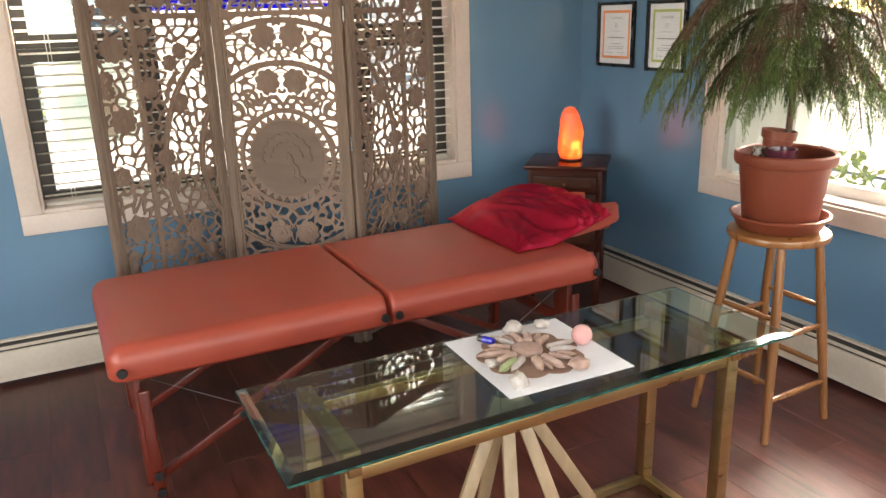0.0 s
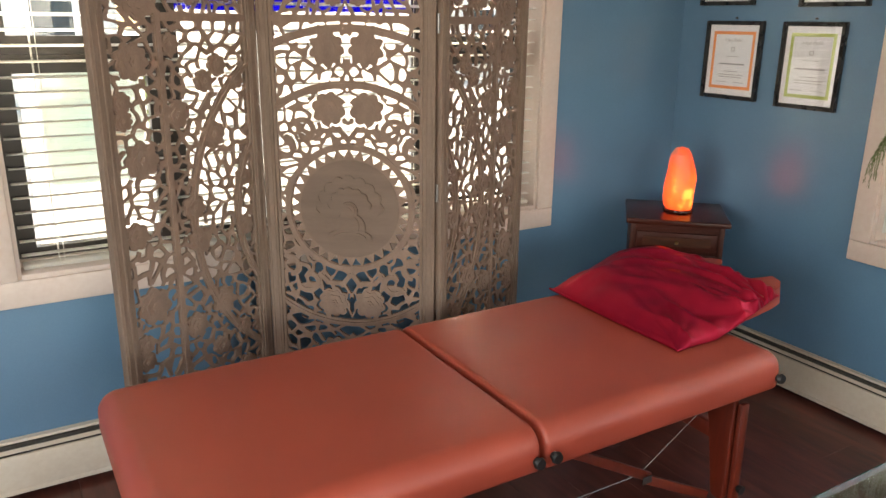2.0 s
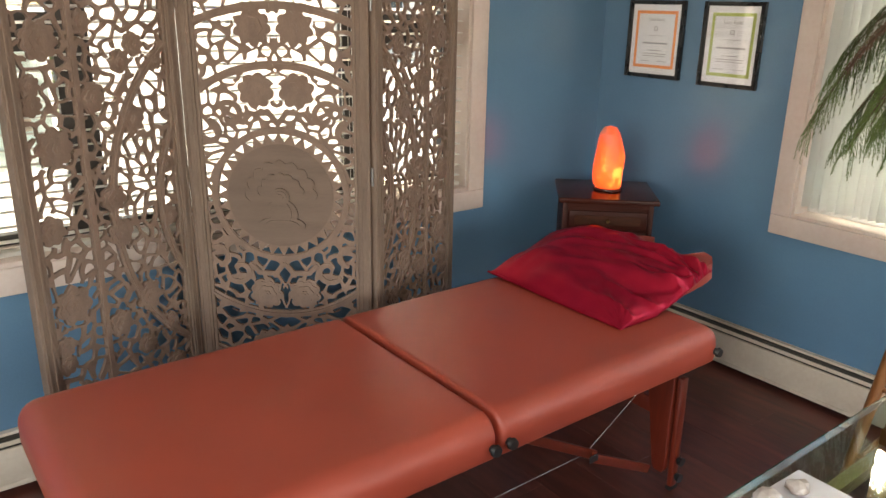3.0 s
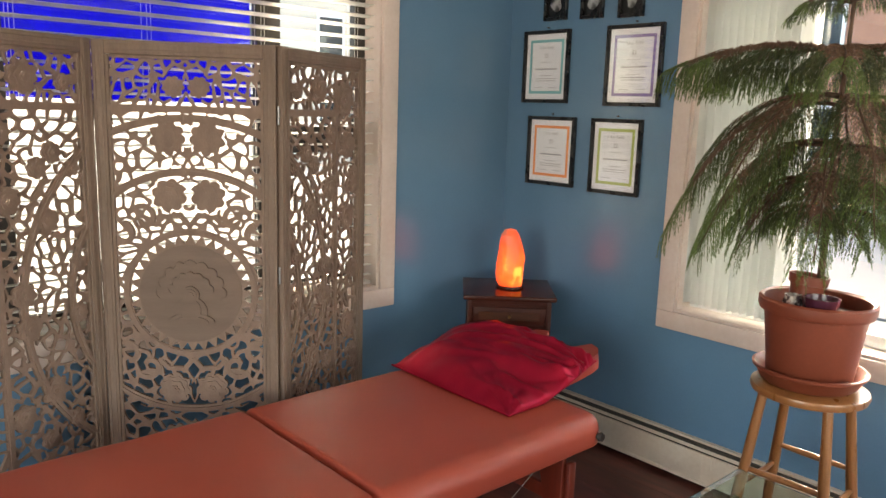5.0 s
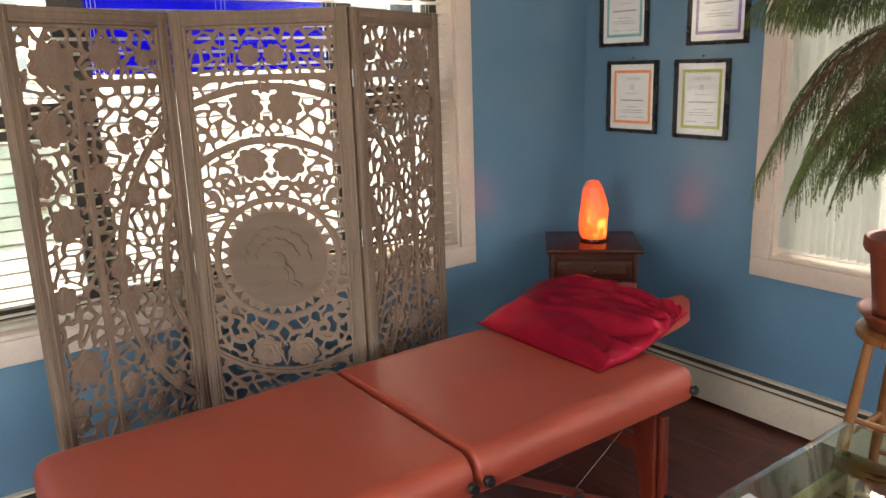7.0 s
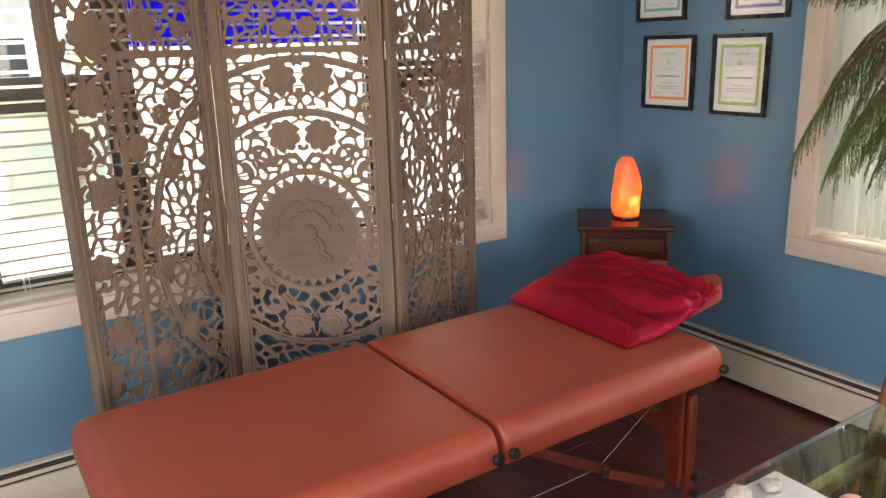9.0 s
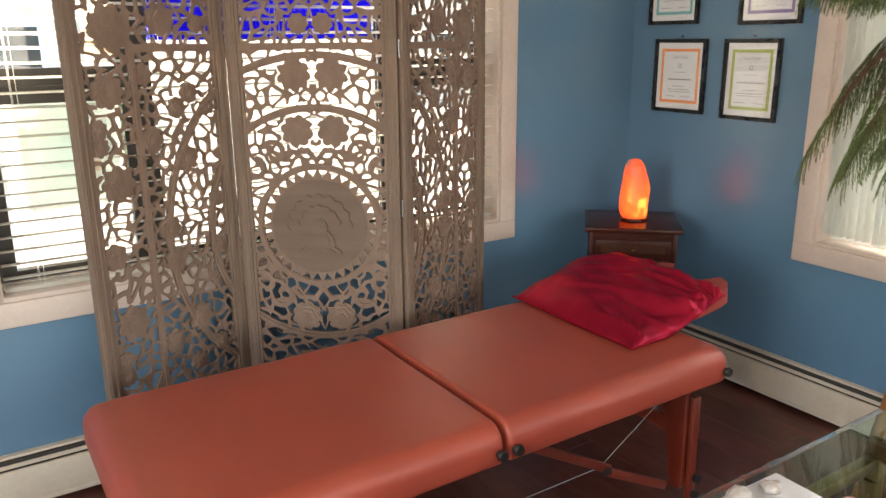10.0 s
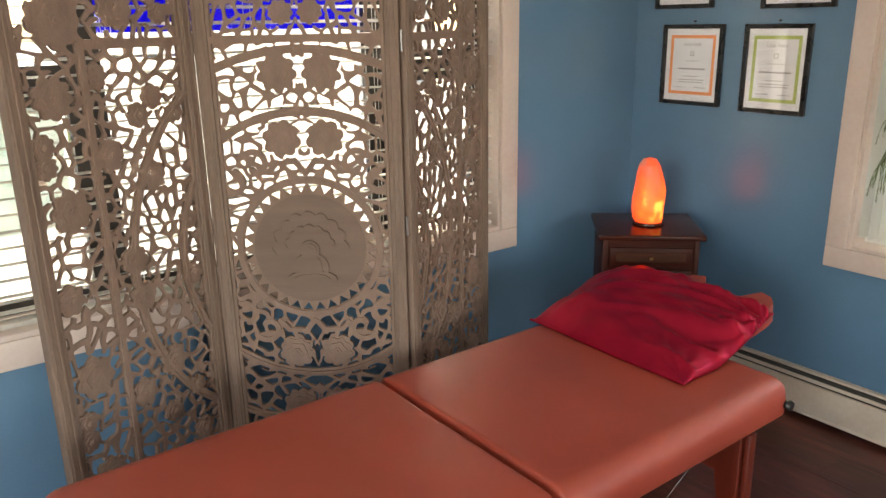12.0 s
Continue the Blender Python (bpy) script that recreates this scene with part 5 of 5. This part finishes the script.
def branch(parent, base, azim, length, rise, sag, rng, young=0.2, gap=0.0066, fringe=0.13):
    """A horizontal limb that bows down, fringed on both sides with hanging branchlets."""
    out = Vector((math.cos(azim), math.sin(azim), 0))
    across = Vector((-out.y, out.x, 0))
    axis = []
    N = 22
    wob = rng.uniform(0, 9)
    for i in range(N + 1):
        f = i / N
        axis.append(base + out * length * f * (1 - 0.12 * f * f) + Vector((0, 0, rise * math.sin(min(f * 1.6, 1.0) * math.pi / 2) - sag * f ** 2.2)) + across * 0.02 * noise.noise(Vector((f * 3, wob, 0))))
    bm = bmesh.new()
    for i in range(N):
        rod(bm, axis[i], axis[i + 1], 0.0048 * (1 - i / N) + 0.0014, 0.0048 * (1 - (i + 1) / N) + 0.0014, 6, caps=False)
    limb = part("limb", bm, TWIG, parent, smooth=80)
    verts, faces, yv, yf, ov, of = [], [], [], [], [], []
    dist = length * 0.14
    total = length
    while dist < total:
        f = dist / total
        k = min(int(f * N), N - 1)
        p = axis[k].lerp(axis[k + 1], f * N - k)
        d = (axis[k + 1] - axis[k]).normalized()
        ln = fringe * (0.55 + 0.55 * math.sin(math.pi * min(1, f * 0.95 + 0.12))) * rng.uniform(0.7, 1.15)
        for s in (1, -1):
            path = [p]
            v = (across * s * 0.75 + d * 0.75 + Vector((0, 0, 0.12 + rng.uniform(-0.1, 0.1)))).normalized()
            steps = 6
            for i in range(steps):
                path.append(path[-1] + v * ln / steps)
                v = (v + Vector((rng.uniform(-0.08, 0.08), rng.uniform(-0.08, 0.08), -0.55))).normalized()
            if f > 1 - young:
                spray(yv, yf, path, 0.0095, rng)
            else:
                spray(ov, of, path[:3], 0.0085, rng)
                spray(verts, faces, path[2:-1], 0.0105, rng)
                spray(yv, yf, path[-2:], 0.0085, rng)
        dist += gap * rng.uniform(0.75, 1.25)
    spray(yv, yf, axis[-5:], 0.012, rng)
    spray(ov, of, axis[2:-4], 0.012, rng)
    for nm, vs, fs, mt in (("foliage", verts, faces, NEEDLE), ("young_foliage", yv, yf, YOUNG), ("old_foliage", ov, of, RUST)):
        if vs:
            me = bpy.data.meshes.new(nm)
            me.from_pydata([tuple(v) for v in vs], [], fs)
            me.materials.append(mt)
            ob = new(nm, me)
            ob.parent = limb


tree = thing("norfolk_pine", "potted Norfolk pine with drooping feathery dark green branches", "potted tree")
rng_t = random.Random(21)
bm = bmesh.new()
tk = [Vector((PX, PY, RIM - 0.05)), Vector((PX + 0.004, PY, 1.2)), Vector((PX - 0.004, PY + 0.004, 1.5)), Vector((PX, PY, 1.76)), Vector((PX + 0.003, PY, 1.98)), Vector((PX, PY, 2.12))]
for i, (p, q) in enumerate(zip(tk, tk[1:])):
    rod(bm, p, q, 0.012 - i * 0.0019, 0.012 - (i + 1) * 0.0019, 10)
trunk = part("trunk", bm, BARK, tree, smooth=60)
# whorls: height, count, first bearing, reach, rise, sag, fringe
for z, n, a0, reach, rise, sag, fr in ((1.735, 9, 2.05, 0.57, 0.03, 0.09, 0.20), (1.60, 9, 2.25, 0.55, 0.03, 0.40, 0.19),
                                       (1.47, 8, 1.9, 0.47, 0.02, 0.36, 0.17), (1.36, 8, 2.6, 0.36, 0.03, 0.24, 0.15), (1.25, 7, 2.2, 0.24, 0.04, 0.10, 0.10), (1.89, 6, 1.5, 0.22, 0.02, 0.05, 0.07)):
    for k in range(n):
        az = a0 + k * math.tau / n + rng_t.uniform(-0.12, 0.12)
        lim = reach * rng_t.uniform(0.9, 1.06)
        if math.cos(az) > 0.25:
            lim = min(lim, (RIGHT - 0.10 - PX) / math.cos(az))
        branch(trunk, Vector((PX, PY, z + rng_t.uniform(-0.015, 0.015))), az, lim, rise, sag * rng_t.uniform(0.85, 1.15), rng_t, fringe=fr)
verts, faces = [], []
for p, q in zip(tk[3:], tk[4:]):
    spray(verts, faces, [p, q], 0.013, rng_t)
me = bpy.data.meshes.new("leader_needles")
me.from_pydata([tuple(v) for v in verts], [], faces)
me.materials.append(NEEDLE)
ob = new("leader_needles", me)
ob.parent = tree

# a loose cord end that hangs below the picture window
bm = bmesh.new()
cord = [(RIGHT - 0.006 - 0.002 * k, 2.02 - 0.012 * k, 0.632 - 0.020 * math.sin(k / 8 * math.pi)) for k in range(9)]
for p, q in zip(cord, cord[1:]):
    rod(bm, p, q, 0.0014, seg=6)
solid("loose_cord", bm, BLIND, "short loose white cord below the window casing", "cord")

# ---- outside ----
GRASS = mat("winter_lawn", (0.25, 0.25, 0.22), rough=0.95, dark=(0.18, 0.17, 0.14), scale=2.5, bump=0.6)
ASPHALT = mat("pale_asphalt", (0.16, 0.16, 0.155), rough=0.9, dark=(0.12, 0.12, 0.12), scale=3)
SIDING = mat("cream_siding", (0.58, 0.54, 0.46), rough=0.7, dark=(0.5, 0.46, 0.39), scale=2)
BRICK = mat("far_brick", (0.40, 0.20, 0.13), rough=0.85, dark=(0.32, 0.15, 0.10), scale=5)
ROOFM = mat("grey_shingle", (0.14, 0.135, 0.13), rough=0.9, scale=6)
DARKGLASS = mat("dark_window_glass", (0.04, 0.05, 0.055), rough=0.1, scale=2)
ground = solid("ground", box(bmesh.new(), -160, 160, -160, 160, -0.85, -0.6), GRASS, "winter lawn round the house", "ground", "structure")
solid("road", box(bmesh.new(), 9.0, 15.0, -150, 150, -0.5999, -0.57), ASPHALT, "pale asphalt street", "road", "structure")
solid("pavement", box(bmesh.new(), -150, 8.9, 8.0, 12.5, -0.5999, -0.565), ASPHALT, "pale concrete parking area", "pavement", "structure")


def house(at, w, d, h, turn, wall, label, cols, rows):
    hs = thing("house", label, "house", at, turn)
    part("wall", box(bmesh.new(), -w / 2, w / 2, -d / 2, d / 2, 0, h), wall, hs)
    bm = bmesh.new()
    pts = [(-w / 2 - 0.3, h), (0, h + w * 0.28), (w / 2 + 0.3, h)]
    prism(bm, pts, -d / 2 - 0.3, d / 2 + 0.3, pose(0, 0, 0, 90))
    part("roof", bm, ROOFM, hs)
    for i in range(cols):
        for j in range(rows):
            x = -w / 2 + w * (i + 0.5) / cols
            z = 1.1 + j * 2.8
            f = part("window", box(bmesh.new(), x - 0.55, x + 0.55, -d / 2 - 0.06, -d / 2 - 0.001, z, z + 1.5, 0.01, 1), WHITEV, hs)
            part("pane", box(bmesh.new(), x - 0.45, x + 0.45, -d / 2 - 0.075, -d / 2 - 0.061, z + 0.1, z + 1.4), DARKGLASS, f)


house((-4, 26, -0.6), 14, 9, 6.2, 0, SIDING, "cream sided two-storey house across the parking area", 5, 2)
house((12, 30, -0.6), 12, 9, 6.2, -8, SIDING, "cream sided two-storey house across the parking area", 4, 2)
house((27, 6, -0.6), 16, 10, 6.5, -90, BRICK, "red brick building across the street", 6, 2)
house((27, -14, -0.6), 14, 10, 6.0, -90, SIDING, "cream sided house across the street", 5, 2)
HEDGE = mat("hedge_leaves", (0.16, 0.19, 0.05), rough=0.6, dark=(0.09, 0.11, 0.03), scale=3, trans=0.2)
rng_h = random.Random(4)
for cx, cy, r, hgt, count in ((3.9, 2.75, 0.42, 1.35, 900), (-1.5, 14.5, 1.6, 1.6, 900), (3.0, 14.8, 1.8, 1.5, 900)):
    bush = thing("bush", "yellow-green leafy bush outside the window", "bush", (cx, cy, -0.6))
    verts, faces = [], []
    for k in range(count):
        v = Vector((rng_h.gauss(0, 1), rng_h.gauss(0, 1), rng_h.gauss(0, 1))).normalized() * rng_h.uniform(0.5, 1) ** 0.5
        c = Vector((v.x * r, v.y * r, hgt * 0.5 + v.z * hgt * 0.5))
        s = 0.035 if r < 1 else 0.11
        p = Vector((rng_h.uniform(-1, 1), rng_h.uniform(-1, 1), rng_h.uniform(-1, 1))).normalized() * s
        q = p.cross(Vector((rng_h.uniform(-1, 1), rng_h.uniform(-1, 1), rng_h.uniform(-1, 1)))).normalized() * s * 0.5
        i = len(verts)
        verts.extend((c - p, c + q, c + p, c - q))
        faces.append((i, i + 1, i + 2, i + 3))
    me = bpy.data.meshes.new("leaves")
    me.from_pydata([tuple(v) for v in verts], [], faces)
    me.materials.append(HEDGE)
    ob = new("leaves", me)
    ob.parent = bush
    bm = bmesh.new()
    for k in range(5):
        rod(bm, (0, 0, 0), (rng_h.uniform(-r, r) * 0.6, rng_h.uniform(-r, r) * 0.6, hgt * 0.8), 0.012, 0.004, 6)
    part("stems", bm, BARK, bush)

# ---- floor planks ----
random.seed(3)
PW = 0.18
plank_meshes = {}
x = LEFT
col = 0
while x < RIGHT - 0.002:
    w = min(PW, RIGHT - x) - 0.0004
    y = FRONT - (0.9 * ((col * 0.37) % 1.0))
    while y < BACK - 0.001:
        y0, y1 = max(y, FRONT), min(y + 1.22, BACK)
        y += 1.22
        if y1 - y0 < 0.01:
            continue
        key = (round(w, 4), round(y1 - y0, 3))
        if key not in plank_meshes:
            bm = bmesh.new()
            L, h = (y1 - y0 - 0.0005) / 2, w / 2
            b = 0.0005
            lo = [bm.verts.new(p) for p in ((-h, -L, -0.006), (h, -L, -0.006), (h, L, -0.006), (-h, L, -0.006))]
            md = [bm.verts.new(p) for p in ((-h, -L, -b), (h, -L, -b), (h, L, -b), (-h, L, -b))]
            hi = [bm.verts.new(p) for p in ((-h + b, -L + b, 0), (h - b, -L + b, 0), (h - b, L - b, 0), (-h + b, L - b, 0))]
            bm.faces.new(hi)
            for u, v in ((lo, md), (md, hi)):
                for k in range(4):
                    bm.faces.new((u[k], u[(k + 1) % 4], v[(k + 1) % 4], v[k]))
            plank_meshes[key] = mesh_of("plank", bm, FLOORM)
        ob = new("plank", plank_meshes[key])
        ob.parent = floor
        ob.location = (x + w / 2 + 0.0006, (y0 + y1) / 2, 0)
    x += PW
    col += 1
